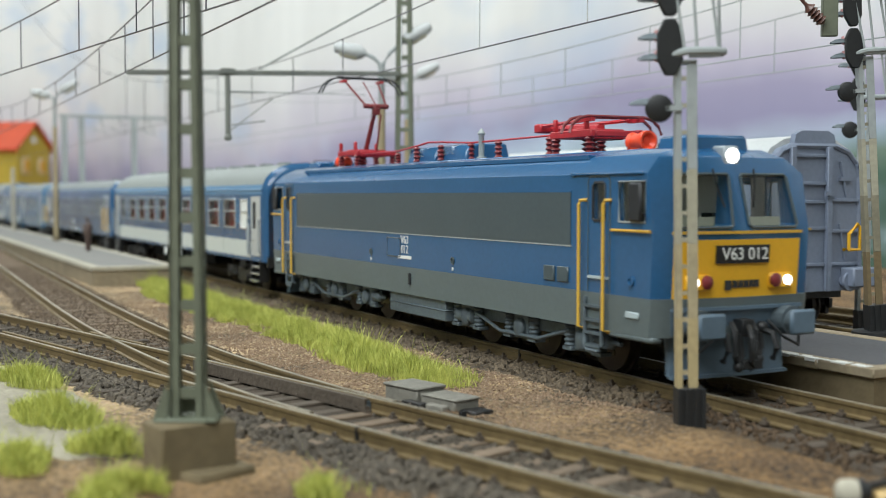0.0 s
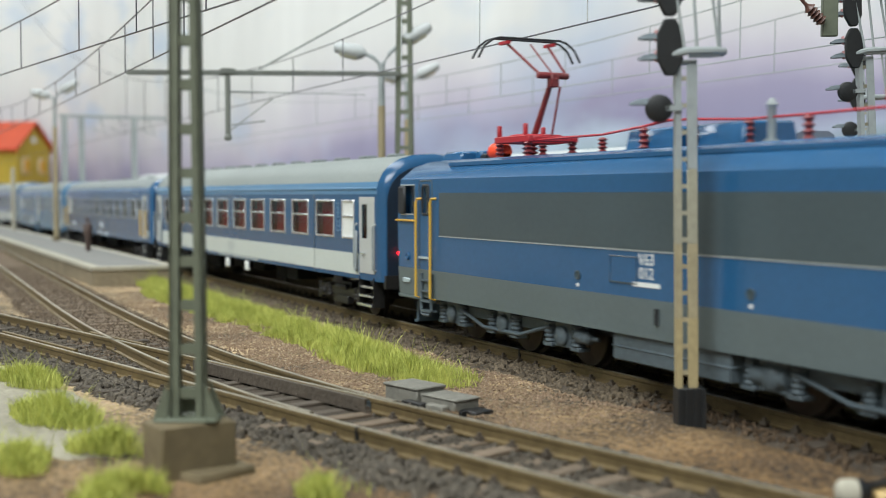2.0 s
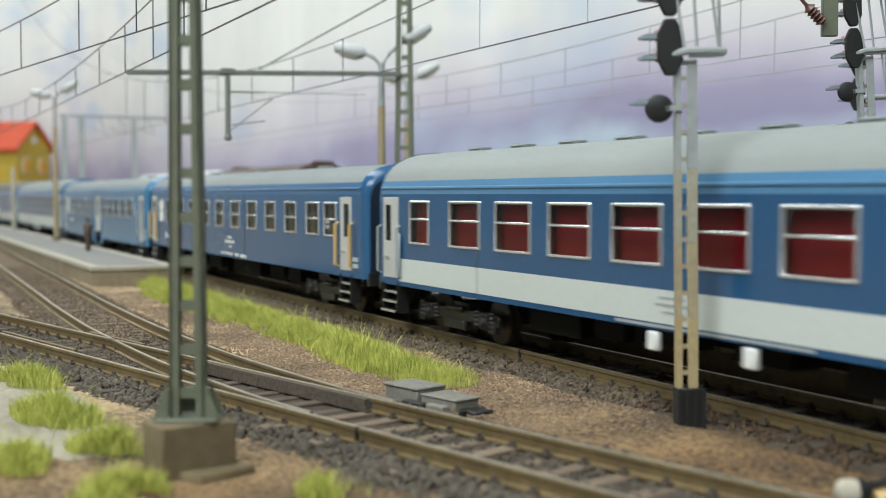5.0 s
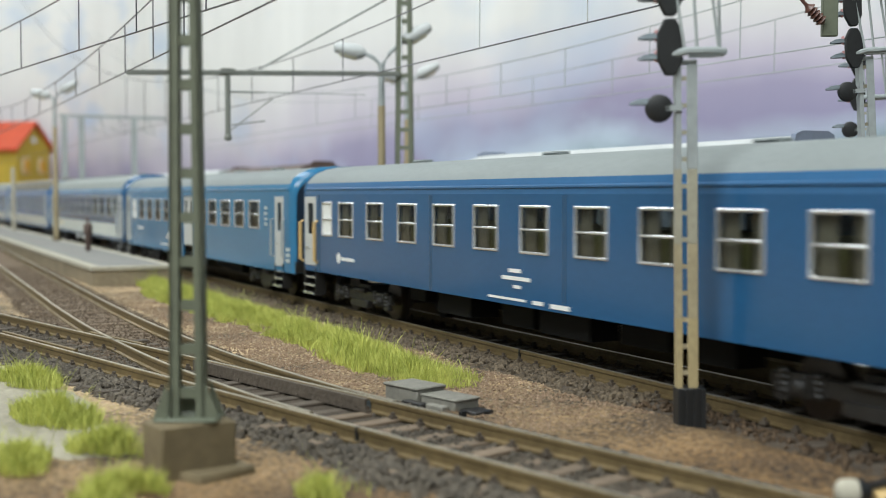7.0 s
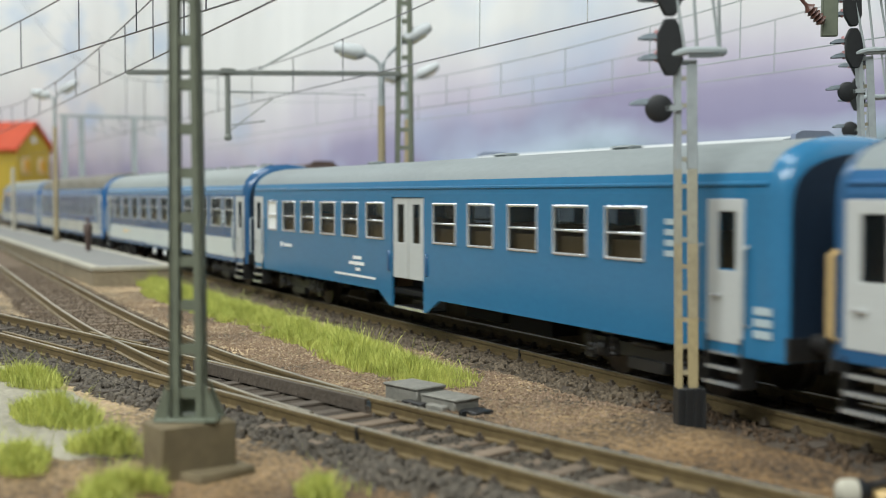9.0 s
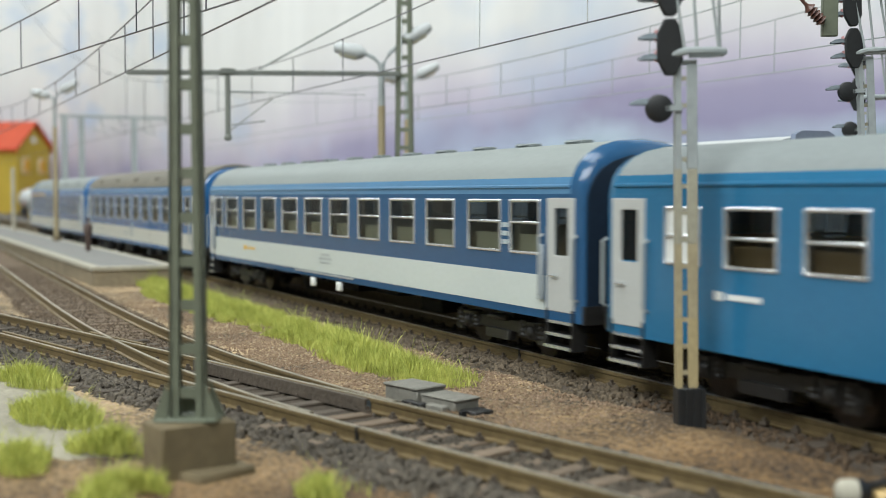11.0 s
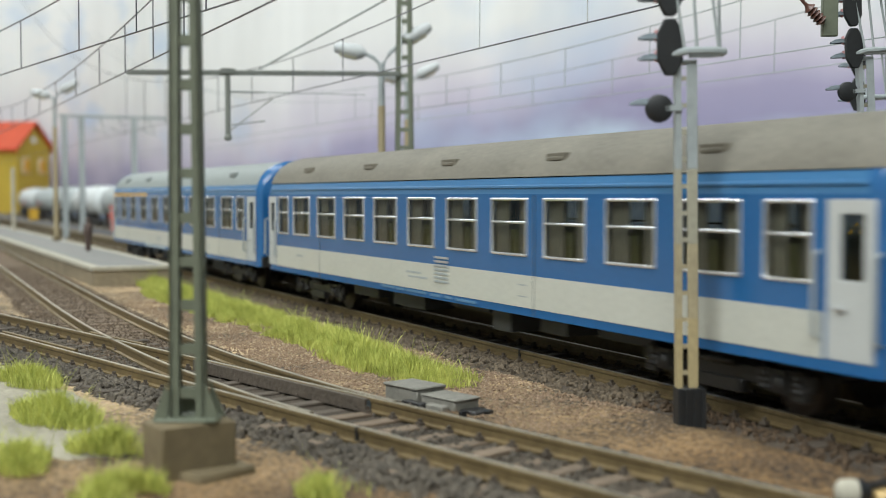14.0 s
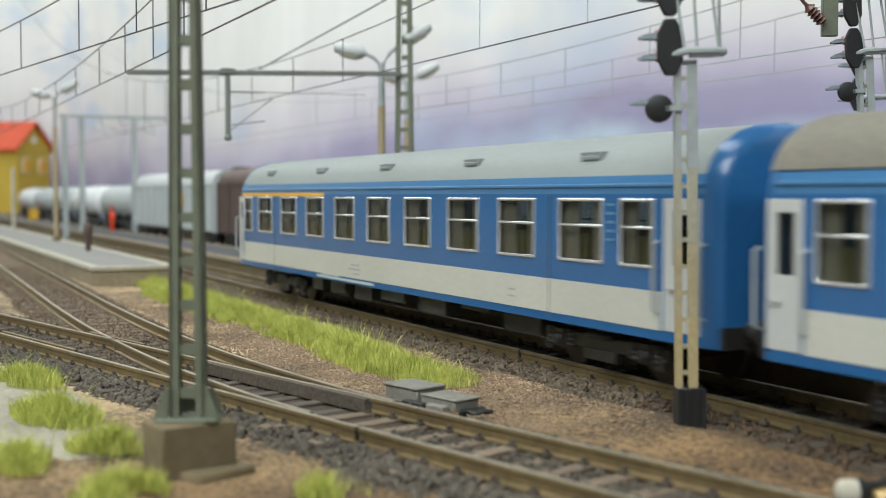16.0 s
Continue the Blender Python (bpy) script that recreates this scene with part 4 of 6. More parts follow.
coach(-1640.0, 269.5, "weathered blue coach with white band and dirty roof", "blue_d", "band_dirty", "roof_dirty",
      [(-122.6, -113.0)] + spans([-107.8 + 22.0 * k for k in range(10)], 15.2) + [(110.6, 121.0)], (21.8, 33.6), [(123.7, 132.6), (-133, -125.5)], "olive", extras=c5_extra,
      rise=1.12, vents=[(-100, 11), (-50.5, 11), (-1.5, 11), (47, 11), (95.5, 11)], foot=9.4, band_z=(11.1, 17.8), frame_mat="chrome", steps=False, shaded_end=False)


def c6_extra(c, hw, h):
    seams(c, [(82.5, 9.6, 34.4), (-93.0, 9.6, 34.4)])
    part("yellow_stripe", Geo().box(-130, -46, -hw - 0.1, -hw, 34.0, 35.0), M["yellow"], c, "yellow first class stripe")
    marks(c, [(-24, 14.6, 6, 0.5), (-26, 13.4, 9, 0.5), (-23, 12.2, 5, 0.4), (66, 13, 3, 0.4), (66, 14.4, 3, 0.4)], material="mast_grey")
    marks(c, [(-52, 9.9, 44, 0.7), (-48, 10.8, 14, 0.3)], material="pale_blue")
    marks(c, [(102.6, 26 + 1.6 * k, 2.6, 0.5) for k in range(5)], material="blue_lit_and_print")


coach(-1918.6, 268.2, "blue coach with white band and yellow stripe over end windows", "blue_d", "band_dirty", "roof_a",
      [(-126.9, -118.0)] + spans([-110.7 + 24.6 * k for k in range(9)], 15.4) + [(106.9, 117.2)], (21.8, 33.6), [(119.9, 129.8), (-133.5, -128)], "olive", extras=c6_extra,
      rise=1.08, vents=[(-104, 11), (-54.5, 11), (-5, 11), (44.5, 11), (94, 11)], foot=9.4, band_z=(11.1, 17.8), steps=False, shaded_end=False)


# ---- the locomotive ----
def plan_ring(z, w, xs, xf, wf, xc):
    a = [(xs, -w), (xf, -wf), (xc, 0), (xf, wf), (xs, w)]
    return [(x, y, z) for x, y in a] + [(-x, y, z) for x, y in a[::-1]]


def nose_skin(z0, z1, a0, a1, y0, y1, out=0.2, deep=0.5):
    """A plate that lies on the bent nose; a0, a1: the nose's x at its middle, low and high, 1 mm less at the corners."""
    g = Geo()
    ys = [y0] + ([0.0] if y0 < 0 < y1 else []) + [y1]
    ring = []
    for z, a in ((z0, a0), (z1, a1)):
        row = [(a - abs(y) / 14.8, y) for y in ys]
        row = [(x - 1.0, y) for x, y in row]
        ring.append([(x + out, y, z) for x, y in row] + [(x - deep, y, z) for x, y in row[::-1]])
    return g.rings(ring)


def insulator(x, y, z, h, r=1.0):
    n = 9
    return Geo().turned((x, y, z), (0, 0, 1), [(h * k / (n - 1), r if k % 2 else r * 0.55) for k in range(n)], 10)


def pantograph_base(loco, x, s):
    p = part("pantograph", Geo().box(x - 8, x + 8, -6.5, -5.2, 46.2, 47.8).box(x - 8, x + 8, 5.2, 6.5, 46.2, 47.8).box(x - 3, x + 3, -5.2, 5.2, 46.0, 48.2).box(x - 8, x - 6.6, -5.2, 5.2, 46.3, 47.6).box(x + 6.6, x + 8, -5.2, 5.2, 46.3, 47.6)
             .box(x - 7, x - 6, -6.4, -5.4, 47.6, 50.4).box(x + 5, x + 6, -6.4, -5.4, 47.6, 50.4).box(x - 7, x - 6, 5.4, 6.4, 47.6, 50.4), M["red"], loco, "bright red pantograph", bevel=0.2)
    for xx, y in ((x - 6.5, -5.8), (x + 6.5, -5.8), (x - 6.5, 5.8), (x + 6.5, 5.8)):
        part("insulator", insulator(xx, y, 42.6, 3.8, 1.1), M["dark_red"], p)
    part("insulator", insulator(x + 1, -2, 42.6, 3.8, 2.0), M["dark_red"], p)
    return p


def build_loco():
    L = thing("electric_locomotive", LOCO_X, 0, 0, "blue electric locomotive with yellow nose and red pantographs", "locomotive")
    lev = [plan_ring(16.4, 17.5, 104.0, 105.3, 14.4, 106.2), plan_ring(27.8, 17.5, 104.8, 106.05, 14.2, 107.0), plan_ring(38.2, 17.45, 103.0, 103.8, 13.4, 104.6),
           plan_ring(41.1, 14.3, 101.8, 102.9, 12.6, 103.7), plan_ring(42.6, 11.6, 98.0, 100.6, 9.8, 101.4)]
    body = part("body", mesh_of("body", Geo().rings(lev), M["loco_blue"], angle=14), None, L, "blue painted body")
    tools = Geo()
    for s in (-1, 1):
        x0, x1 = sorted((s * 83.2, s * 101.8))
        tools.box(x0, x1, -16.4, 16.4, 17.5, 38.3)
        for y in (-1, 1):
            a, b = sorted((s * 94.6, s * 102.6))
            tools.box(a, b, min(y * 15, y * 19), max(y * 15, y * 19), 29.6, 36.8)
            a, b = sorted((s * 86.2, s * 90.2))
            tools.box(a, b, min(y * 15, y * 19), max(y * 15, y * 19), 29.8, 36.6)
            prof = [(y * 1.3, 37.6), (y * 1.6, 38.1), (y * 11.9, 38.1), (y * 12.5, 37.6), (y * 13.5, 29.3), (y * 13.0, 28.7), (y * 2.3, 28.7), (y * 1.8, 29.2)][::-1]
            if y < 0:
                prof = prof[::-1]
            tools.prism(prof, *sorted((s * 98, s * 112)))
    cut(body, tools)
    # grey skirt, lower at the cabs
    part("skirt", Geo().rings([plan_ring(9.6, 17.4, 103.6, 105.2, 14.8, 106.0), plan_ring(16.4, 17.55, 104.3, 106.0, 15.0, 107.0)]), M["loco_grey"], L, "mid-grey painted skirt")
    for s in (-1, 1):
        for y in (-1, 1):
            a, b = sorted((s * 91.5, s * 104.5))
            part("cab_skirt", Geo().box(a, b, min(y * 15, y * 17.5), max(y * 15, y * 17.5), 8.7, 9.7), M["loco_grey"], L, bevel=0.3)
    for y in (-1, 1):
        a, b = sorted((y * 17.5, y * 17.66))
        part("side_panel", Geo().box(-80.5, 78.6, a, b, 24.8, 34.9), M["loco_panel"], L, "dark grey ventilation panel")
        part("panel_trim", Geo().box(-80.8, 78.9, a, b + 0.1 * (y > 0), 34.9, 35.3), M["loco_blue"], L)
        part("panel_line", Geo().box(-80.8, 78.9, a, b, 24.55, 24.8), M["mast_grey"], L, "thin pale line")
        part("roof_step", Geo().box(78.8, 80.4, *sorted((y * 14.6, y * 17.9)), 37.9, 38.6).box(80.4, 102.0, *sorted((y * 17.2, y * 17.9)), 38.0, 38.5), M["loco_blue"], L, bevel=0.15)
        part("roof_gutter", Geo().box(-82, 80, *sorted((y * 12.2, y * 14.4)), 41.2, 42.0), M["loco_blue"], L)
        a, b = sorted((y * 17.5, y * 17.9))
        part("hatch", Geo().box(-9.5, -1.5, a - 0.0, a + 0.12, 18.9, 23.4) if y > 0 else Geo().box(-9.5, -1.5, -17.62, -17.5, 18.9, 23.4), M["loco_blue"], L, bevel=0.06)
        part("hatch_frame", Geo().tube([(-9.6, y * 17.6, 18.8), (-1.4, y * 17.6, 18.8), (-1.4, y * 17.6, 23.5), (-9.6, y * 17.6, 23.5), (-9.6, y * 17.6, 18.8)], 0.13, 5), M["loco_panel"], L)
        for x in (-20.5, 28.2):
            part("socket", Geo().turned((x, y * 17.4, 19.3), (0, y, 0), [(0, 0.9), (0.35, 0.9), (0.35, 0.6), (0.15, 0.55)], 10), M["loco_panel"], L)
            part("white_dot", Geo().turned((x, y * 17.45, 17.4), (0, y, 0), [(0, 0.4), (0.2, 0.4), (0.2, 0.05)], 8), M["white"], L)
        for k in range(2):
            part("grille", Geo().box(69 + k * 5, 73 + k * 5, a, b, 17.6, 20.6), M["loco_panel"], L, bevel=0.15)
        part("slot", Geo().box(4, 5, a, b, 12.2, 15), M["rubber"], L)
    # doors, handrails, side windows of both cabs
    for s in (-1, 1):
        for y in (-1, 1):
            yy = y * 17.5
            door = part("cab_door", Geo().tube([(s * 84.6, yy, 16.6), (s * 84.6, yy, 37.0), (s * 85.2, yy, 37.8), (s * 91.2, yy, 37.8), (s * 91.8, yy, 37.0), (s * 91.8, yy, 16.6)], 0.16, 5), M["loco_panel"], L, "door joint line")
            a, b = sorted((s * 86.2, s * 90.2))
            part("pane", Geo().box(a, b, min(yy, yy - y * 0.15), max(yy, yy - y * 0.15), 29.8, 36.6), M["pane_cab"], door)
            part("window_seal", Geo().tube([(a, yy, 30.1), (a + 0.5, yy, 29.7), (b - 0.5, yy, 29.7), (b, yy, 30.1), (b, yy, 36.2), (b - 0.5, yy, 36.7), (a + 0.5, yy, 36.7), (a, yy, 36.2), (a, yy, 30.1)], 0.28, 5), M["rubber"], door)
            a, b = sorted((s * 94.6, s * 102.6))
            w = part("side_window", Geo().tube([(a, yy, 29.6), (b, yy, 29.6), (b, yy, 36.8), (a, yy, 36.8), (a, yy, 29.6)], 0.2, 5), M["mast_grey"], L, "grey framed cab window")
            part("pane", Geo().box(a, b, min(yy, yy - y * 0.15), max(yy, yy - y * 0.15), 29.6, 36.8), M["pane_cab"], w)
            a2, b2 = sorted((s * 98.6, s * 102.4))
            part("mirror", Geo().box(a2, b2, min(yy + y * 0.3, yy + y * 1.1), max(yy + y * 0.3, yy + y * 1.1), 29.7, 36.6), M["rubber"], L, "black folded mirror", bevel=0.5)
            part("belt_rail", Geo().cyl((s * 92.9, yy + y * 0.5, 28.1), (s * 104.6, yy + y * 0.5, 28.1), 0.28, 6), M["rail_yellow"], L, "thin yellow rail")
            for x in (83.2, 91.3):
                part("handrail", Geo().tube([(s * x + 0.9, yy, 33.5), (s * x + 0.3, yy + y * 1.1, 33.4), (s * x, yy + y * 1.2, 32.7), (s * x, yy + y * 1.2, 9.8), (s * x + 0.4, yy, 9.4)], 0.33, 7), M["rail_yellow"], L, "long yellow handrail")
            st = Geo()
            for z in (6.2, 8.6, 11.0, 13.6):
                st.box(*sorted((s * 84.2, s * 89.6)), *sorted((yy - y * 1.2, yy + y * 0.7)), z, z + 0.5)
            st.tube([(s * 84.2, yy + y * 0.4, 15.5), (s * 84.2, yy + y * 0.4, 6.6), (s * 85, yy + y * 0.4, 5.6), (s * 89, yy + y * 0.4, 5.6), (s * 89.8, yy + y * 0.4, 6.6), (s * 89.8, yy + y * 0.4, 15.5)], 0.4, 6)
            part("cab_steps", st, M["bogie_grey"], L, "grey cab ladder")
            part("sill_plate", Geo().box(*sorted((s * 85, s * 91.4)), *sorted((yy, yy + y * 0.5)), 19.0, 19.5), M["pale_blue"], L)
            part("lifting_ring", Geo().turned((s * 98.5, yy, 19.2), (0, y, 0), [(0, 1.0), (0.4, 1.0), (0.4, 0.5), (0.1, 0.4)], 12), M["loco_blue"], L)
            part("step_slot", Geo().box(*sorted((s * 97, s * 101)), *sorted((yy, yy + y * 0.35)), 12.6, 13.8), M["pale_blue"], L, bevel=0.2)
    # noses
    for s in (1, -1):
        root = part("nose_plate", nose_skin(14.9, 26.6, 107.35, 108.1, -13.9, 13.9), M["yellow"], L, "warning yellow nose panel")
        extras = []
        extras.append(part("class_plate", nose_skin(22.4, 25.6, 107.95, 108.15, -5.6, 6.2, 0.5, 0.1), M["black"], root))
        emblem = Geo().box(106.2, 107.02, -3.4, -2.2, 17.7, 19.4)
        for k in range(5):
            emblem.box(106.2, 107.0 - 0.06 * max(0, k - 1), -1.8 + k * 1.25, -0.85 + k * 1.25, 18.1, 19.4)
        extras.append(part("emblem_bars", emblem, M["rubber"], root, "black unreadable lettering"))
        for y in (-1, 1):
            b = y * 10.4
            lampb = part("lamp_block", Geo().box(105, 107.1, b - 3.9, b + 1.5, 17.6, 20.5) if y > 0 else Geo().box(105, 107.1, b - 1.5, b + 3.9, 17.6, 20.5), M["yellow"], root, bevel=0.4)
            part("headlight", Geo().turned((106.9, b, 19.2), (1, 0, 0), [(0, 0.92), (0.4, 0.92), (0.7, 0.7), (0.8, 0.1)], 12), M["lamp_white"] if s > 0 else M["chrome"], lampb, "lit white headlight" if s > 0 else "unlit headlight")
            part("tail_light", Geo().turned((106.9, b - y * 2.7, 19.2), (1, 0, 0), [(0, 1.25), (0.5, 1.25), (0.8, 0.9), (0.85, 0.1)], 12), M["dark_red"], lampb, "unlit dark red tail light")
            g = Geo()
            prof = [(y * 1.3, 37.6), (y * 1.6, 38.1), (y * 11.9, 38.1), (y * 12.5, 37.6), (y * 13.5, 29.3), (y * 13.0, 28.7), (y * 2.3, 28.7), (y * 1.8, 29.2)]
            pts = [(107.05 - (z - 28.7) * 0.245 - abs(q) / 14.8, q, z) for q, z in prof]
            ws = part("windscreen", Geo().tube(pts + pts[:1], 0.3, 6), M["loco_panel"], L, "dark grey screen seal")
            v = [(x - 0.3, q, z) for x, q, z in pts] + [(x - 0.45, q, z) for x, q, z in pts]
            part("pane", Geo().rings([v[:8], v[8:]]), M["pane_cab"], ws)
            part("wiper", Geo().tube([(104.5, y * 4.6, 39.0), (105.2, y * 4.3, 36.2), (106.2, y * 3.2, 32.2)], 0.18, 5), M["black"], ws)
            bf = part("buffer", Geo().turned((104, y * 10.05, 12), (1, 0, 0), [(0, 2.6), (5.0, 2.6), (5.0, 2.0), (7.2, 2.0)], 14), M["bogie_grey"], L)
            part("buffer_head", Geo().box(111.0, 112.0, y * 10.05 - 2.9, y * 10.05 + 2.9, 9.7, 14.2), M["plow_grey"], bf, bevel=0.45)
            part("brake_hose", Geo().tube([(106.5, y * 5, 10.5), (109.5, y * 5.2, 10), (110.3, y * 5.4, 7.5), (109, y * 5.6, 5.4)], 0.6, 6).ball((106.8, y * 5, 10.8), 1.2), M["black"], L)
            part("cable_loop", Geo().tube([(106.5, y * 6.5, 12), (109, y * 8, 9.2), (109.5, y * 11, 7.6), (107, y * 13.4, 9.0)], 0.28, 6), M["black"], L)
            extras += [ws, bf]
        screen_band = part("nose_rail", nose_skin(27.6, 28.1, 108.0, 108.0, -14.4, 14.4, 0.5, 0.0), M["rail_yellow"], L, "thin yellow nose rail")
        beam = part("buffer_beam", Geo().rings([plan_ring(10, 15, 103, 105.4, 14, 106), plan_ring(14.6, 15, 103, 106, 14.4, 106.8)]), M["plow_grey"], L) if s > 0 else None
        shelf = part("nose_shelf", nose_skin(14.2, 14.8, 107.6, 107.6, -14.5, 14.5, 0.9, 0.5), M["plow_grey"], L)
        plow = part("snow_plough", nose_skin(2.4, 9.6, 104.9, 104.2, -12.8, 12.8, 0.6, 0.6), M["plow_grey"], L, "blue-grey snow plough")
        lip = part("plough_lip", nose_skin(2.1, 2.7, 105.8, 105.8, -12.9, 12.9, 0.6, 0.6), M["plow_grey"], plow)
        hook = part("coupling", Geo().box(105.5, 109, -1.2, 1.2, 9.6, 12.6).tube([(109, 0, 11.5), (111, -0.9, 9.5), (111, -0.9, 5.6), (110, 0, 4.2), (109.6, 0.9, 5.6), (110, 0.9, 9)], 0.6, 6).box(108.6, 110.4, -2.2, 2.2, 4.0, 5.6), M["black"], L, "black screw coupling", bevel=0.25)
        for yy, drop in ((-2.6, 4.4), (1.9, 5.6)):
            link = part("coupling_link", Geo().tube([(107.6, yy, 12.0), (109.4, yy - 0.6, 10.6), (109.8, yy - 0.9, drop + 2), (109.5, yy, drop), (109.2, yy + 0.9, drop + 2), (109.0, yy + 0.6, 10.2)], 0.55, 6).ball((109.5, yy, drop), 0.95), M["black"], L, "black hanging coupling link")
            if s < 0:
                link.matrix_basis = pose(0, 0, 0, 0, 0, 180)
        top = part("top_lamp_housing", Geo().box(100.2, 104.1, -1.75, 1.75, 39.6, 43.2), M["loco_grey_pale"], L, bevel=0.4)
        lens = part("headlight", Geo().turned((103.9, 0, 41.4), (1, 0, 0), [(0, 1.35), (0.5, 1.35), (0.9, 0.9), (1.0, 0.1)], 14), M["lamp_white"] if s > 0 else M["chrome"], top, "lit white top lamp" if s > 0 else "unlit top lamp")
        desk = part("driver_desk", Geo().box(97.0, 101.2, -13.6, 13.6, 18.3, 28.9).box(98.6, 101.3, -13.6, 13.6, 28.9, 30.4), M["cream"], L, "cream driver desk")
        seat = part("driver_seat", Geo().box(90, 93, -9.5, -4.5, 17.6, 31).box(90, 93, 4.5, 9.5, 17.6, 31), M["rubber"], L)
        wall = part("cab_bulkhead", Geo().box(83.5, 84.2, -16, 16, 17.6, 38), M["white"], L)
        lining = part("cab_lining", Geo().box(84.4, 101.6, -16.2, 16.2, 37.9, 38.2).box(84.4, 101.4, -16.3, -16.0, 17.8, 29.4).box(84.4, 101.4, 16.0, 16.3, 17.8, 29.4).box(84.4, 101.4, -16.0, 16.0, 17.8, 18.2).box(90.6, 94.2, -16.3, -16.0, 29.4, 37.8).box(90.6, 94.2, 16.0, 16.3, 29.4, 37.8), M["white"], L, "pale cab lining")
        hood = part("cab_roof_box", Geo().prism([(-7.0, 41.6), (7.0, 41.6), (6.2, 45.2), (-6.2, 45.2)], 91.0, 100.8), M["loco_blue"], L, bevel=0.5)
        if s > 0:
            lettering("number", "V63 012", 3.05, M["white"], root, Matrix.Translation((0.1077, 0.0003, 0.024)) @ pose(0, 0, 0, 90, 0, 90))
        else:
            for ob in (root, screen_band, shelf, plow, hook, top, desk, seat, wall, hood, lining, *[e for e in extras if e.parent == L]):
                ob.matrix_basis = pose(0, 0, 0, 0, 0, 180)
            for ob in [o for o in L.children if o.name.startswith(("brake_hose", "cable_loop"))][2:4] + [o for o in L.children if o.name.startswith("cable_loop")][2:]:
                ob.matrix_basis = pose(0, 0, 0, 0, 0, 180)
    lettering("side_number", "V63", 2.9, M["white"], L, pose(0.0013, -0.01758, 0.0231, 90, 0, 0))
    lettering("side_number", "012", 2.9, M["white"], L, pose(0.0013, -0.01758, 0.0207, 90, 0, 0))
    part("lettering", Geo().box(-2.6, 5.2, -17.62, -17.5, 18.4, 19.2), M["white"], L, "small unreadable white lettering")
    # roof gear
    part("roof_deck", Geo().box(-95, 92, -10, 10, 42.4, 42.9), M["loco_blue"], L, bevel=0.2)
    for a, b in ((-21.5, -5.0), (-2.5, 12.4)):
        part("roof_cowl", Geo().prism([(-6.5, 42.8), (6.5, 42.8), (5.4, 47.3), (-5.4, 46.9)], a, b), M["loco_blue"], L, "blue roof cowl", bevel=0.4)
    rear = pantograph_base(L, -66, -1)
    part("lower_arm", Geo().tube([(-67, 0, 47.5), (-58.5, 0, 61)], 0.8, 8, 0.6), M["dark_red"], rear)
    part("thrust_rod", Geo().tube([(-61, 1.2, 47.5), (-57.2, 1.0, 58.5)], 0.3, 6), M["dark_red"], rear)
    part("knee", Geo().cyl((-58.6, -4.0, 61), (-58.6, 4.0, 61), 0.8, 8).box(-59.6, -57.4, -1.0, 1.0, 58.4, 61.4), M["dark_red"], rear, bevel=0.2)
    for y in (-1, 1):
        part("upper_arm", Geo().tube([(-58.5, y * 3.4, 61.2), (-70, y * 5.4, 69.2)], 0.32, 6), M["dark_red"], rear)
    part("guide_rod", Geo().tube([(-57, 0, 60), (-68.5, 0, 69.0)], 0.22, 5), M["dark_red"], rear)
    for x in (-71.6, -68.6):
        part("collector_bow", Geo().tube([(x, -13.5, 65.5), (x, -12, 68.2), (x, -9.8, 69.8), (x, -8, 70.3), (x, 8, 70.3), (x, 9.8, 69.8), (x, 12, 68.2), (x, 13.5, 65.5)], 0.27, 6), M["rubber"], rear, "dark carbon collector bow")
    for y in (-6, 6):
        part("bow_link", Geo().box(-72, -68, y - 0.5, y + 0.5, 68.9, 69.6), M["red"], rear)
    front = pantograph_base(L, 60.5, 1)
    for y in (-1, 1):
        part("upper_arm", Geo().tube([(42, y * 2.6, 49.6), (66, y * 4.8, 49.9)], 0.42, 6), M["red"], front)
        part("bow_link", Geo().box(64, 68.6, y * 6 - 0.5, y * 6 + 0.5, 49.4, 50.2), M["red"], front)
    part("lower_arm", Geo().tube([(62, 0, 48.3), (42, 0, 49.2)], 0.9, 8, 0.8), M["red"], front)
    part("knee", Geo().box(40.5, 43.5, -3.4, 3.4, 48.2, 50.2), M["red"], front, bevel=0.3)
    for x in (65, 68):
        part("collector_bow", Geo().tube([(x, -11.4, 46.9), (x, -10.6, 48.6), (x, -9.0, 49.9), (x, -7, 50.4), (x, 7, 50.4), (x, 9.0, 49.9), (x, 10.6, 48.6), (x, 11.4, 46.9)], 0.34, 6), M["dark_red"], front, "dark carbon collector bow")
    for k, x in enumerate((-31.9, -14.5, 0.1, 12.0, 26.1, 49.3)):
        ins = part("insulator", insulator(x, -6.9 if k in (1, 2) else -4.5, 42.8, 4.3 if k else 3.2, 1.0), M["dark_red"], L, "ribbed maroon insulator")
    part("arrester", Geo().turned((17.6, -4.5, 42.8), (0, 0, 1), [(0, 1.2), (0.8, 1.2), (0.8, 0.7), (6, 0.7), (6.4, 1.0), (7.6, 0.3)], 10), M["mast_grey"], L, "pale grey arrester")
    part("roof_conductor", Geo().tube([(-58, -4, 46.6), (-31.9, -4.5, 46.6), (-14.5, -6.9, 47.3), (-7, -6.9, 48.0), (0.1, -6.9, 47.8), (12, -4.5, 47.2), (26.1, -4.5, 47.2), (49.3, -4.5, 47.3), (56, -4, 47.6)], 0.26, 6), M["red"], L, "thin red roof conductor")
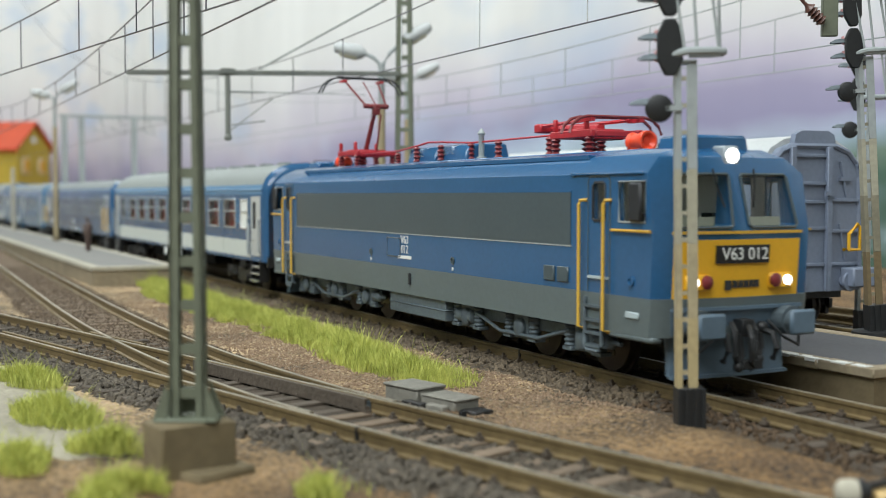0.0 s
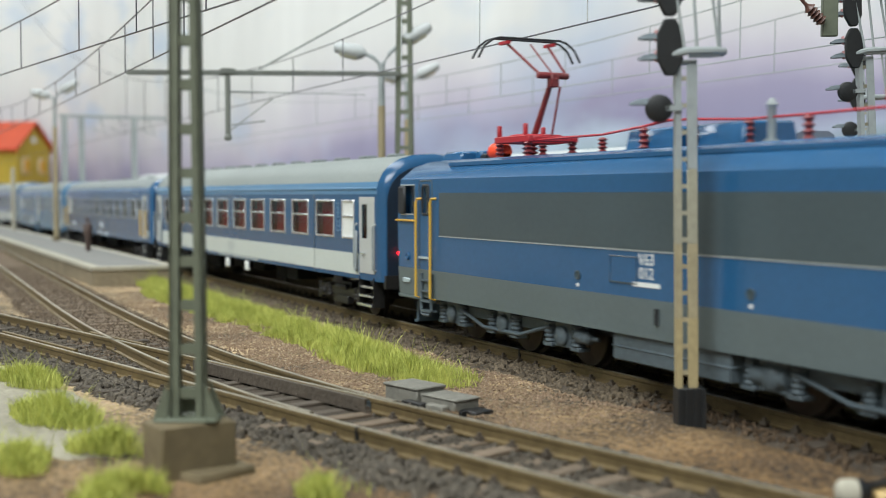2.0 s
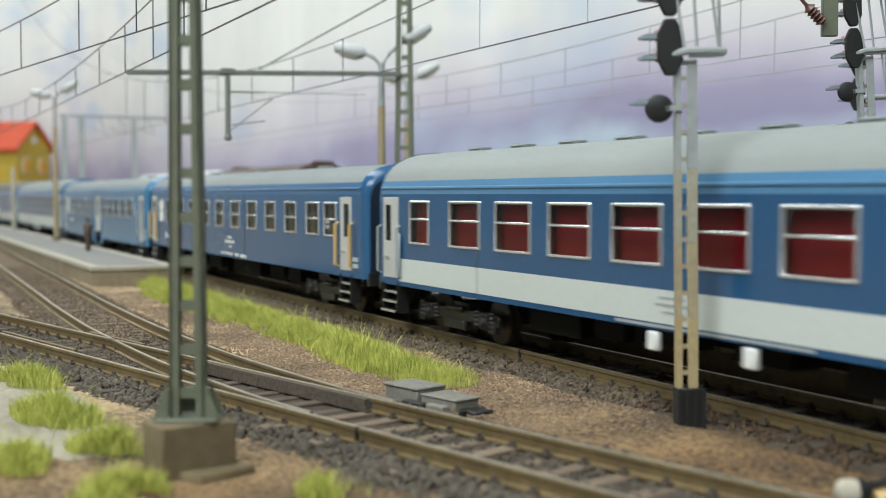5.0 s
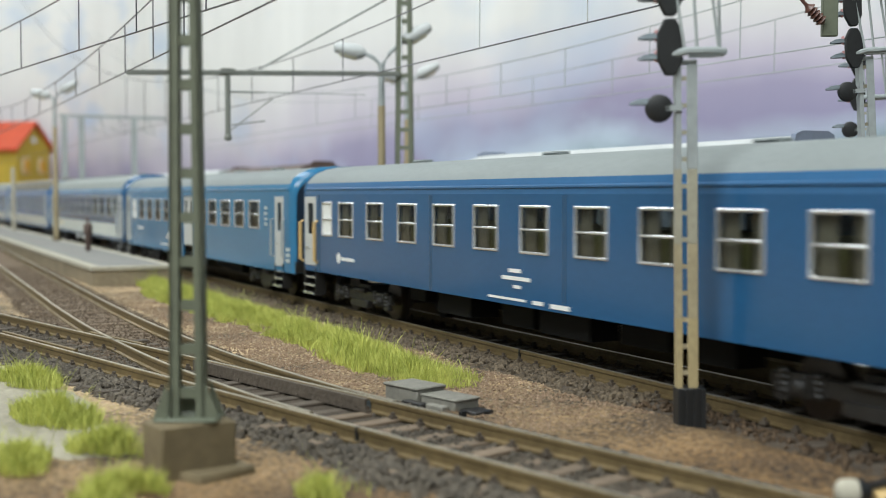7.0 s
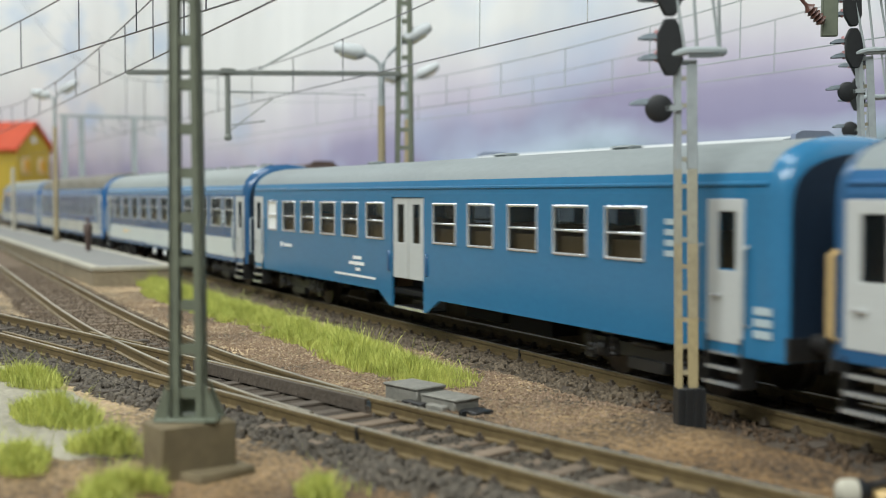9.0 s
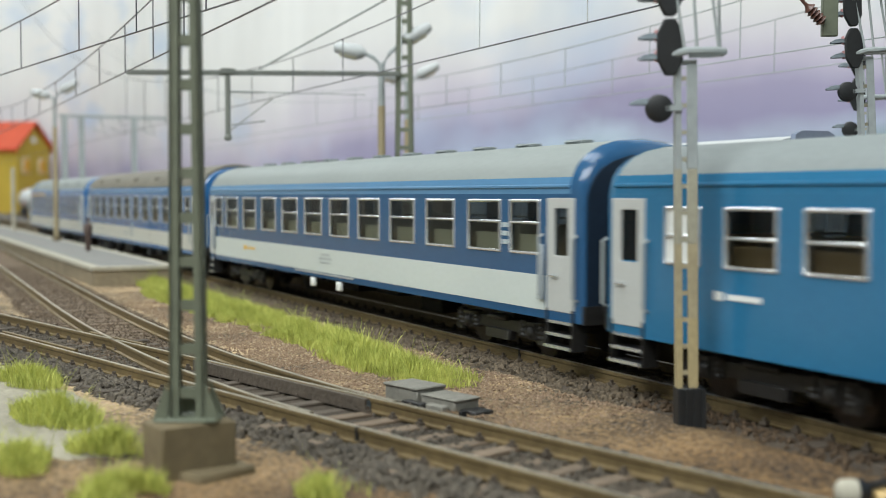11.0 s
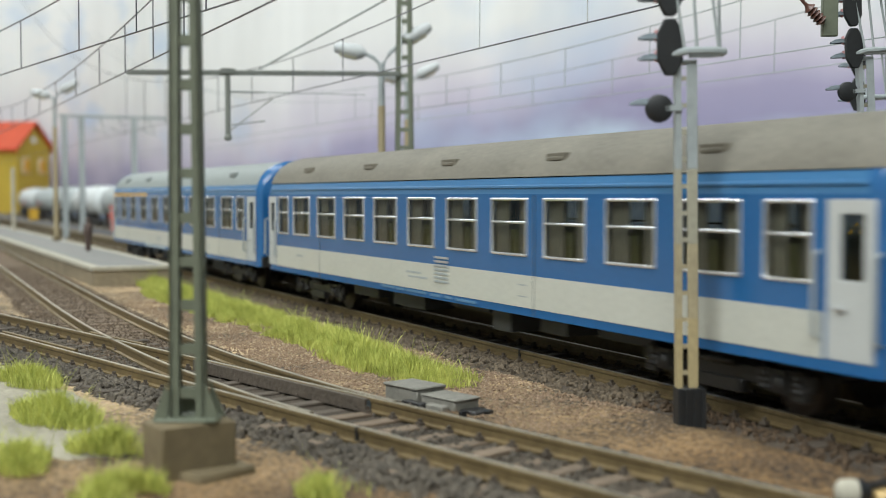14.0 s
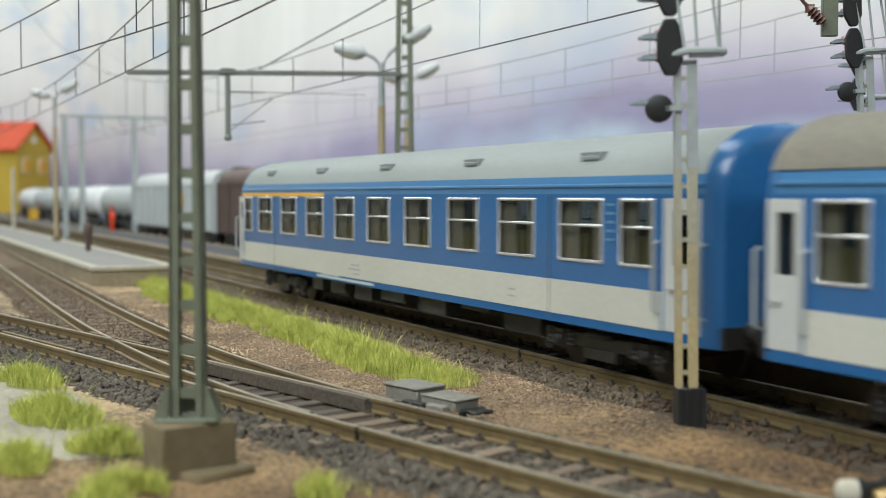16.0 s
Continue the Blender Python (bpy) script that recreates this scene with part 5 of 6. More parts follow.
    for s in (1, -1):
        hx, hy = (79.0, -4.0) if s > 0 else (74.2, -3.0)
        part("horn", Geo().turned((s * hx, hy, 44.7), (s, 0, 0), [(0, 1.5), (0.7, 1.9), (1.2, 1.5), (4, 1.6), (4.6, 2.05), (5.8, 2.05), (5.8, 1.6), (5.0, 0.9)], 14).box(*sorted((s * hx, s * (hx + 5))), hy - 1, hy + 1, 42.6, 44), M["orange"], L, "orange-red horn")
        part("roof_grab_box", Geo().box(*sorted((s * 88, s * 91)), -2.6, 3.0, 42.6, 45.3), M["loco_blue"], L, bevel=0.4)
        part("roof_motor", Geo().cyl((s * 85.6, -1.6, 43.6), (s * 88.2, -1.6, 43.6), 1.0, 10).box(*sorted((s * 85.2, s * 88)), -2.8, -0.4, 42.6, 43.4), M["black"], L, "small black roof motor")
    # running gear
    part("equipment_box", Geo().box(-10, 22.5, -16.6, 16.6, 4.6, 9.8).box(-10.2, 22.7, -16.8, 16.8, 6.9, 7.3), M["bogie_grey"], L, "grey equipment box", bevel=0.2)
    part("frame_underside", Geo().box(-100, 100, -12, 12, 7.5, 9.8), M["bogie"], L)
    for y in (-1, 1):
        part("air_tank", Geo().turned((25, y * 14, 6.6), (1, 0, 0), [(0, 0.6), (0.6, 1.7), (8, 1.7), (8.6, 0.6)], 12), M["bogie_grey"], L)
    fr = Geo()
    for y in (-1, 1):
        ya, yb = sorted((y * 12.2, y * 13.8))
        fr.box(-32, 32, ya, yb, 6.4, 8.8)
        for x in (-24.6, 0, 24.2):
            fr.box(x - 3.2, x + 3.2, *sorted((y * 12, y * 14.6)), 4.2, 9.2)
            fr.turned((x, y * 14.4, 6.4), (0, y, 0), [(0, 2.1), (0.9, 2.1), (1.3, 1.3), (1.4, 0.1)], 12)
            for d in (-5.2, 5.2):
                fr.turned((x + d, y * 14.2, 4.6), (0, 0, 1), [(k * 0.45, 1.45 if k % 2 else 1.05) for k in range(11)], 8)
                fr.box(x + d - 1.6, x + d + 1.6, *sorted((y * 12.6, y * 15.2)), 3.9, 4.7)
        fr.tube([(-20, y * 15, 8), (-8, y * 15.2, 5), (8, y * 15.2, 5), (20, y * 15, 8)], 0.45, 6)
        fr.turned((30, y * 14.6, 7), (1, 0, 0), [(0, 1.4), (4, 1.4), (4.6, 0.5), (7, 0.5)], 10)
    fm = mesh_of("bogie_frame", fr, M["bogie_grey"], 0.12)
    w = Geo()
    for y in (-8.8, 6.2):
        w.turned((0, y, 0), (0, 1, 0), [(0, 4.6), (0.4, 5.4), (0.45, 6.6), (2.0, 6.7), (2.05, 7.4), (2.6, 7.4), (2.6, 3.0)], 24)
    w.cyl((0, -9, 0), (0, 9, 0), 1.1, 8)
    for k in range(6):
        a = k * math.pi / 3
        w.box(3.4 * math.cos(a) - 0.5, 3.4 * math.cos(a) + 0.5, -9.0, -8.7, 3.4 * math.sin(a) - 0.5, 3.4 * math.sin(a) + 0.5)
    wm = mesh_of("wheelset", w, M["wheel"])
    for s in (-1, 1):
        b = part("bogie", fm, None, L, at=(s * 54.6, 0, 0), label="blue-grey three-axle bogie")
        for x in (-24.6, 0, 24.2):
            ws = part("wheelset", wm, None, b, at=(x, 0, 6.75))
            WHEELS.append((ws, x, 6.75))
    RIDES.append((L, LOCO_X))
    return L


WHEELS = []
build_loco()


# ---- overhead line ----
def wire_run(name, pts, low, high, drops, label, tail=0.19):
    """Contact wire, sagging carrier wire and droppers along a line of (x, y)."""
    w = thing(name, 0, 0, 0, label, "overhead wire", "overhead wires")
    a, b = Vector(pts[0]), Vector(pts[-1])
    metal = M["mast_grey" if "siding" in name or "far" in name else "wire"]
    part("contact_wire", Geo().tube([(a.x, a.y, low), (b.x, b.y, low)], tail, 6), metal, w)
    n = 40
    part("carrier_wire", Geo().tube([((a + (b - a) * k / n).x, (a + (b - a) * k / n).y, high(a.x + (b.x - a.x) * k / n)) for k in range(n + 1)], tail, 6), metal, w)
    for x in drops:
        t = (x - a.x) / (b.x - a.x)
        p = a + (b - a) * t
        part("dropper", Geo().tube([(p.x, p.y, low), (p.x + 0.3, p.y, high(x))], 0.17, 5), M["chrome"] if name == "main_wire" and x > -330 else metal, w)
    return w


def sag(mid, low, k):
    return lambda x: low + k * ((x - mid) / 100) ** 2


wire_run("main_wire", [(-1500, 0), (120, 0)], 71.0, sag(-410, 83.6, 2.2), [-705, -655, -605, -555, -505, -455, -405, -356, -310, -262, -213, -165], "dark overhead contact wire with droppers above the train")
wire_run("siding_wire", [(-1500, 80), (60, 80)], 72.0, sag(-420, 84.2, 1.5), [-600, -545, -490, -443, -396, -350, -301, -259, -215], "thin grey overhead wire above the siding")
wire_run("far_wire", [(-1500, 120), (60, 120)], 73.0, sag(-470, 85, 1.4), [-620, -557, -500, -440, -380, -330, -290], "thin grey overhead wire above the far track")
wire_run("branch_wire", [(-900, -69), (-130, -73)], 69.0, sag(-520, 78, 1.3), [-700, -640, -580, -530, -480, -430, -382, -340, -303, -270], "dark overhead wire above the branch")
wire_run("point_wire", [(-600, -134), (-150, -64.5)], 71.0, sag(-420, 84.0, 2.0), [-362, -310, -270, -232], "dark overhead wire above the point")


# ---- lattice masts and beams ----
def lattice(parent, w, d, z0, z1, step, material, leg=1.5, taper=0.0):
    """Four-sided mast: channel legs and batten plates."""
    def half(z):
        return w / 2 - taper * (z - z0)
    for s in (-1, 1):
        for e in (-1, 1):
            xa, xb = s * half(z0), s * half(z1)
            ya, yb = e * d / 2, e * d / 2
            g = Geo().rings([[(x - s * leg * i, y - e * 0.5 * j, z) for i, j in ((0, 0), (1, 0), (1, 1), (0, 1))][::(1 if s * e > 0 else -1)] for x, y, z in ((xa, ya, z0), (xb, yb, z1))])
            g.rings([[(x - s * 0.5 * i, y - e * leg * 0.7 * j, z) for i, j in ((0, 0), (1, 0), (1, 1), (0, 1))][::(1 if s * e > 0 else -1)] for x, y, z in ((xa, ya, z0), (xb, yb, z1))])
            part("leg", g, M[material], parent)
    z = z0 + step * 0.6
    while z < z1 - 1:
        h = half(z)
        for e in (-1, 1):
            a, b = sorted((e * d / 2 - e * 0.3, e * d / 2 - e * 0.7))
            part("batten", Geo().box(-h + leg * 0.9, h - leg * 0.9, a, b, z - 0.7, z + 0.7), M[material], parent)
        for s in (-1, 1):
            a, b = sorted((s * h, s * h - s * 0.4))
            part("batten", Geo().box(a, b, -d / 2 + 0.5, d / 2 - 0.5, z - 0.55, z + 0.55), M[material], parent)
        z += step


def front_mast():
    m = thing("catenary_mast", -158.4, -99.5, -4.4, "grey-green lattice catenary mast on a concrete block", "catenary mast", "catenary masts", rz=63.9)
    part("concrete_block", Geo().rings([[(x * s, y * s, z) for x, y in ((-6.2, -1.0), (-2.2, -6.4), (6.6, -0.6), (2.4, 5.6))] for z, s in ((0, 1.0), (7.9, 1.0), (8.3, 0.97))]), M["concrete_dim"], m, "brown-grey concrete block", bevel=0.3)
    part("footing", Geo().rings([[(x, y, z) for x, y in ((-4, -3), (3, -7), (9.4, -1), (3, 6))] for z in (-0.5, 2.2)]), M["concrete_dim"], m, "earth-stained low footing", bevel=0.4)
    lattice(m, 4.9, 2.3, 8.4, 108, 5.95, "mast_green", 1.3, 0.0075)
    for s in (-1, 1):
        for e in (-1, 1):
            part("gusset", Geo().add([(s * 2.6, e * 1.9, 8.4), (s * 4.6, e * 1.9, 8.4), (s * 2.6, e * 1.9, 13.5), (s * 2.6, e * 1.5, 8.4), (s * 4.6, e * 1.5, 8.4), (s * 2.6, e * 1.5, 13.5)],
                                     [(0, 1, 2), (5, 4, 3), (0, 3, 4, 1), (1, 4, 5, 2), (2, 5, 3, 0)]), M["mast_green"], m)
    part("foot_plate", Geo().box(-4.2, 4.2, -3.0, 3.0, 8.2, 8.7), M["mast_green"], m, bevel=0.2)
    part("back_web", Geo().box(-2.2, 2.2, 1.3, 1.6, 9, 12.6), M["mast_green"], m)


def far_mast(x, y, top, group="catenary masts"):
    m = thing("catenary_mast", x, y, 3.6, "grey-green lattice mast standing on the platform", "catenary mast", group, rz=63.9)
    part("foot_block", Geo().box(-5, 5, -5, 5, -3, 3), M["concrete_dim"], m, bevel=0.4)
    lattice(m, 8.4, 5.0, 3.0, top, 7.0, "mast_green", 2.0, 0.012)
    return m


front_mast()
far_mast(-421, 51, 118)
portal = thing("catenary_beam", 0, 0, 0, "dark grey cross beam carrying the overhead line", "cross beam")
part("beam", Geo().prism([(-56, 76.2), (48, 80.3), (48, 82.1), (-56, 78.0)], -419.8, -418.2), M["beam_grey"], portal, bevel=0.2)
part("drop_post", Geo().tube([(-419, -20, 80), (-419, -20, 55)], 1.0, 8), M["beam_grey"], portal)
part("post_foot", Geo().turned((-419, -20, 54.0), (0, 0, 1), [(0, 0.7), (0.6, 1.5), (1.6, 1.5), (2.2, 1.0)], 10), M["beam_grey"], portal)
part("post_head", Geo().box(-420.6, -417.4, -22.4, -17.6, 78.2, 80.0), M["beam_grey"], portal)
for z in (71.5, 59.5):
    part("steady_arm", Geo().tube([(-419, -20, z), (-419, -6, z + 2.0 if z < 60 else z + 0.5)], 0.25, 6), M["beam_grey"], portal)
part("brace", Geo().tube([(-419, -20, 57), (-419, -3, 70)], 0.22, 6), M["beam_grey"], portal)
part("pull_bar", Geo().tube([(-419, -19, 72), (-419, 34, 72.5)], 0.18, 6), M["mast_grey"], portal)
part("pull_bar", Geo().tube([(-419, -8, 80.4), (-260, 28, 112)], 0.35, 6), M["mast_grey"], portal, "pale pull-off bar")
far_portal = thing("catenary_beam", 0, 0, 0, "hazy grey far cross beam on two posts", "cross beam")
part("beam", Geo().box(-1001, -999, 4, 92, 97.5, 100), M["mast_grey"], far_portal)
for y, top in ((8, 100), (21.5, 99), (64, 99)):
    part("post", Geo().box(-1002, -998, y - 2.2, y + 2.2, 3.4 if y > 20 else -3.5, top), M["mast_grey"], far_portal)
for y in (36, 52, 76):
    part("steady_arm", Geo().tube([(-1000, y, 98), (-1000, y + 6, 84), (-1000, y - 8, 90)], 0.6, 6), M["mast_grey"], far_portal)


# ---- signals ----
def visor(x, z, ln, material="mast_grey"):
    """A half-open hood that points along -x."""
    g = Geo()
    n = 8
    rings = []
    for k, (d, r) in enumerate(((0, 1.35), (-ln * 0.6, 1.15), (-ln, 0.5))):
        up = [(x + d, r * math.cos(a), z + r * math.sin(a) * 0.8) for a in (math.pi * i / (n - 1) for i in range(n))]
        dn = [(x + d, r * 0.82 * math.cos(a), z + r * 0.66 * math.sin(a)) for a in (math.pi * i / (n - 1) for i in range(n - 1, -1, -1))]
        rings.append(up + dn)
    return g.rings(rings)


def colour_light_signal(x, y, z, height, label, tan_low, lean=0.0):
    s = thing("colour_light_signal", x, y, z, label, "railway signal", "colour light signals", rz=63.9)
    s.matrix_basis = pose(x * K, y * K, z * K, 0, lean, 63.9)
    base = part("base_block", Geo().box(-2.0, 2.0, -1.7, 1.7, 0, 6.6), M["black"], s, "ribbed black base", bevel=0.2)
    for k in (-1.9, -0.65, 0.65, 1.9):
        part("rib", Geo().box(k - 0.3, k + 0.3, -2.05, 2.05, 0, 6.5), M["black"], base)
    cutz = 6.6 + (height - 6.6) * 0.42
    # legs step from the low colour up to grey in four lengths
    steps = [6.4 + (height - 6.4) * f for f in (0, 0.22, 0.45, 0.68, 1)]
    for lo, hi, mt in zip(steps, steps[1:], {"mast_tan": ("mast_tan", "mast_low", "mast_mid", "mast_grey"), "mast_brown": ("mast_brown", "mast_dull", "mast_mid", "mast_grey"), "mast_grey": ("mast_grey",) * 4}[tan_low]):
        part("mast_leg", Geo().box(-2.15, -1.3, -1.2, 1.2, lo, hi), M[mt], s)
        part("mast_leg", Geo().box(-0.45, 1.2, -1.2, -0.8, lo, hi).box(0.85, 1.2, -0.8, 1.2, lo, hi), M[mt], s, bevel=0.08)
    zz = 9.0
    while zz < height:
        part("rung", Geo().box(-1.3, -0.45, -1.0, -0.5, zz - 0.35, zz + 0.35), M["mast_dull" if tan_low == "mast_brown" else "mast_low" if zz < cutz and tan_low == "mast_tan" else "mast_mid"], s)
        zz += 4.2
    part("mast_cap", Geo().box(-2.2, 1.25, -1.25, 1.25, height, height + 0.7), M["mast_grey"], s, bevel=0.2)
    # working platform: a hoop on the right, struts upward
    hz = height + 1.9
    hoop = part("hoop", Geo().tube([(-3.6, -1.0, hz - 0.6), (-0.5, -2.2, hz), (3.5, -2.2, hz), (5.4, -1.0, hz), (5.6, 0.8, hz), (4.0, 2.0, hz), (0.5, 2.0, hz)], 0.62, 7), M["mast_grey"], s, "pale grey safety hoop")
    for a, b in (((-0.9, -2.0, hz), (-2.6, -1.6, hz + 12)), ((1.0, -2.1, hz), (0.4, -1.6, hz + 12)), ((4.6, -1.2, hz), (3.2, -1, hz + 12)), ((5.0, 0, hz), (4.8, 0, hz + 12))):
        part("strut", Geo().tube([a, b], 0.26, 6), M["mast_grey"], hoop)
    part("upper_hoop", Geo().tube([(-3.2, -1.4, hz + 11.4), (0, -2.2, hz + 12), (3.5, -2.2, hz + 12), (5.2, -1.0, hz + 12), (5.4, 0.8, hz + 12), (4.0, 2.0, hz + 12)], 0.55, 7), M["mast_grey"], hoop)
    # main head: two stacked dark boards with hoods towards the train
    for k, (c, r) in enumerate(((height + 2.6, 4.4), (height + 11.8, 4.4))):
        w = 2.0
        prof = [(-w * 0.4, -r), (w * 0.4, -r), (w, -r * 0.45), (w, r * 0.5), (w * 0.45, r), (-w * 0.45, r), (-w, r * 0.5), (-w, -r * 0.45)]
        board = part("signal_head", Geo().rings([[(-3.1 + a, yy, c + b) for a, b in prof] for yy in (-1.9, -0.8)][::-1]), M["black"], s, "black signal head", bevel=0.25)
        for q in (-1.2, 2.0):
            part("hood", visor(-5.0, c + q - 0.6, 2.8), M["bogie_grey"], board, "grey lamp hood")
            part("lens", Geo().turned((-4.9, 0, c + q), (-1, 0, 0), [(0, 1.0), (0.3, 0.9), (0.5, 0.1)], 10), M["dull_pink"], board)
    c = height - 6.8
    rh = part("route_head", Geo().turned((-4.7, -1.6, c), (0, 1, 0), [(0, 1.5), (0.25, 2.1), (1.0, 2.25), (1.6, 1.6), (1.7, 0.1)], 18), M["black"], s, "round black signal head")
    part("hood", visor(-6.2, c + 0.6, 3.0), M["bogie_grey"], rh, "grey lamp hood")
    part("bracket", Geo().box(-3.8, -1.2, -1.6, -1.0, c - 0.45, c + 0.45), M["mast_grey"], rh)
    return s


colour_light_signal(-149.5, -21.6, -2.6, 57.4, "slim ladder signal mast with black heads beside the train", "mast_tan", -0.8)
right_signal = colour_light_signal(-193.3, 64.6, 3.4, 61.0, "slim ladder signal mast with black heads by the siding", "mast_brown", -3.2)
part("base_plate", Geo().turned((0, 0, 0), (0, 0, 1), [(-0.1, 5.5), (0.7, 5.4), (0.8, 0.2)], 16), M["black"], right_signal)
dist = colour_light_signal(-234.6, 103.0, -3.2, 61.8, "slim ladder signal mast behind the siding", "mast_grey")
tens = thing("line_anchor", -190, 45.8, 66.4, "grey-green anchor plate with brown insulator on the wire", "line anchor", rz=63.9)
part("anchor_plate", Geo().box(-1.6, 1.7, -0.8, 0.8, 1.6, 60), M["mast_green"], tens, bevel=0.15)
ins = Geo().turned((-1.6, -1.2, 4.2), (-0.72, -0.2, 0.66), [(0.0, 0.4)] + [(0.4 + 0.45 * k, 1.35 if k % 2 else 0.8) for k in range(11)] + [(5.6, 0.4), (9, 0.3)], 12)
part("wire_insulator", ins, M["brown_ins"], tens, "ribbed brown insulator")


# ---- lamps ----
def platform_lamp(x, y, z, height, label, left, right):
    """Post with two curved arms; left and right: reach and rise of each arm."""
    p = thing("platform_lamp", x, y, z, label, "street lamp", "platform lamps", rz=63.9)
    part("post", Geo().tube([(0, 0, 0), (0, 0, height * 0.8)], 1.7, 12, 1.45), M["post_tan"], p, "tan lower post")
    part("post", Geo().tube([(0, 0, height * 0.8), (0, 0, height)], 1.4, 12, 1.1), M["mast_grey"], p)
    part("foot", Geo().turned((0, 0, 0), (0, 0, 1), [(0, 2.6), (1.5, 2.4), (3, 1.7)], 12), M["concrete_dim"], p)
    for s, (dx, dz) in ((-1, left), (1, right)):
        arm = part("arm", Geo().tube([(s * 0.2, 0, height - 4), (s * 0.8, 0, height), (s * dx * 0.25, 0, height + dz * 0.45), (s * dx * 0.5, 0, height + dz * 0.8), (s * dx * 0.72, 0, height + dz)], 0.75, 8), M["mast_grey"], p)
        d = Vector((s, 0, 0.22 if s < 0 else 0.55)).normalized()
        c = Vector((s * dx * 0.62, 0, height + dz * 0.95))
        part("lamp_head", Geo().turned(c, d, [(0, 0.9), (1, 2.0), (3, 2.9), (9, 2.6), (12.4, 1.9), (13, 0.2)], 12), M["wagon_roof"], arm, "pale grey lamp head")
        part("diffuser", Geo().turned(c + Vector((0, 0, -0.8)) + d * 3.0 + Vector((0, 0, -0.6)), d, [(0, 0.6), (0.6, 2.0), (7.0, 1.8), (8.2, 0.4)], 10), M["cream"], arm, "cream diffuser")


platform_lamp(-425, 43.0, 3.4, 82, "double-armed tan and grey platform lamp", (9.5, 4.0), (13, 9.0))
platform_lamp(-790, -28.6, 4.8, 91, "double-armed grey platform lamp on the low platform", (4, 2), (6.5, 5))
platform_lamp(-551, 111, -3.2, 95, "double-armed grey lamp behind the siding", (4, 2), (8, 3))
thin = thing("thin_post", -1020, -30, 4.8, "thin pale post on the platform", "post")
part("post", Geo().tube([(0, 0, 0), (0, 0, 52)], 1.6, 8), M["concrete"], thin)


# ---- standing wagons and buildings behind ----
def wagon_chassis(w, h, z=9.0):
    part("underframe", Geo().box(-h + 2, h - 2, -12, 12, z - 1.5, z + 1), M["bogie"], w)
    for s in (-1, 1):
        b = part("bogie", BOGIE, None, w, at=(s * (h - 26), 0, 0.2))
        for xx in (-14.5, 14.5):
            part("wheelset", WHEELSET, None, b, at=(xx, 0, 4.9))
        for y in (-10, 10):
            part("buffer", Geo().turned((s * (h - 2), y, 12), (s, 0, 0), [(0, 1.4), (3, 1.4), (3, 1.0), (5, 1.0), (5, 2.6), (5.6, 2.5), (5.6, 0.2)], 12), M["wagon_grey"], w)


def tank_wagon(x, material, label):
    w = thing("tank_wagon", x, 80, 0, label, "tank wagon", "standing freight wagons")
    h = 80
    wagon_chassis(w, h, 10)
    part("tank", Geo().turned((-76, 0, 27.5), (1, 0, 0), [(0, 4), (1.2, 10), (4, 14.2), (8, 15.6), (144, 15.6), (148, 14.2), (150.8, 10), (152, 4)], 28), M[material], w)
    for xx in (-50, 0, 50):
        part("saddle", Geo().box(xx - 2, xx + 2, -13, 13, 9.5, 17), M["bogie"], w)
    part("dome", Geo().turned((0, 0, 42), (0, 0, 1), [(0, 4), (2.4, 4), (3.2, 3), (3.4, 0.2)], 14), M[material], w)
    part("walkway", Geo().box(-40, 40, -4, 4, 44.4, 45), M["mast_grey"], w)
    part("side_mark", Geo().box(-16, -4, -15.9, -15.5, 21, 24), M["orange"], w, "orange warning mark")


for k, (x, mt) in enumerate(((-1100, "tank_grey"), (-1268, "tank_white"), (-1436, "tank_grey"), (-1604, "tank_grey"), (-1772, "tank_white"))):
    tank_wagon(x, mt, "%s tank wagon standing on the siding" % ("white" if mt == "tank_white" else "pale grey"))


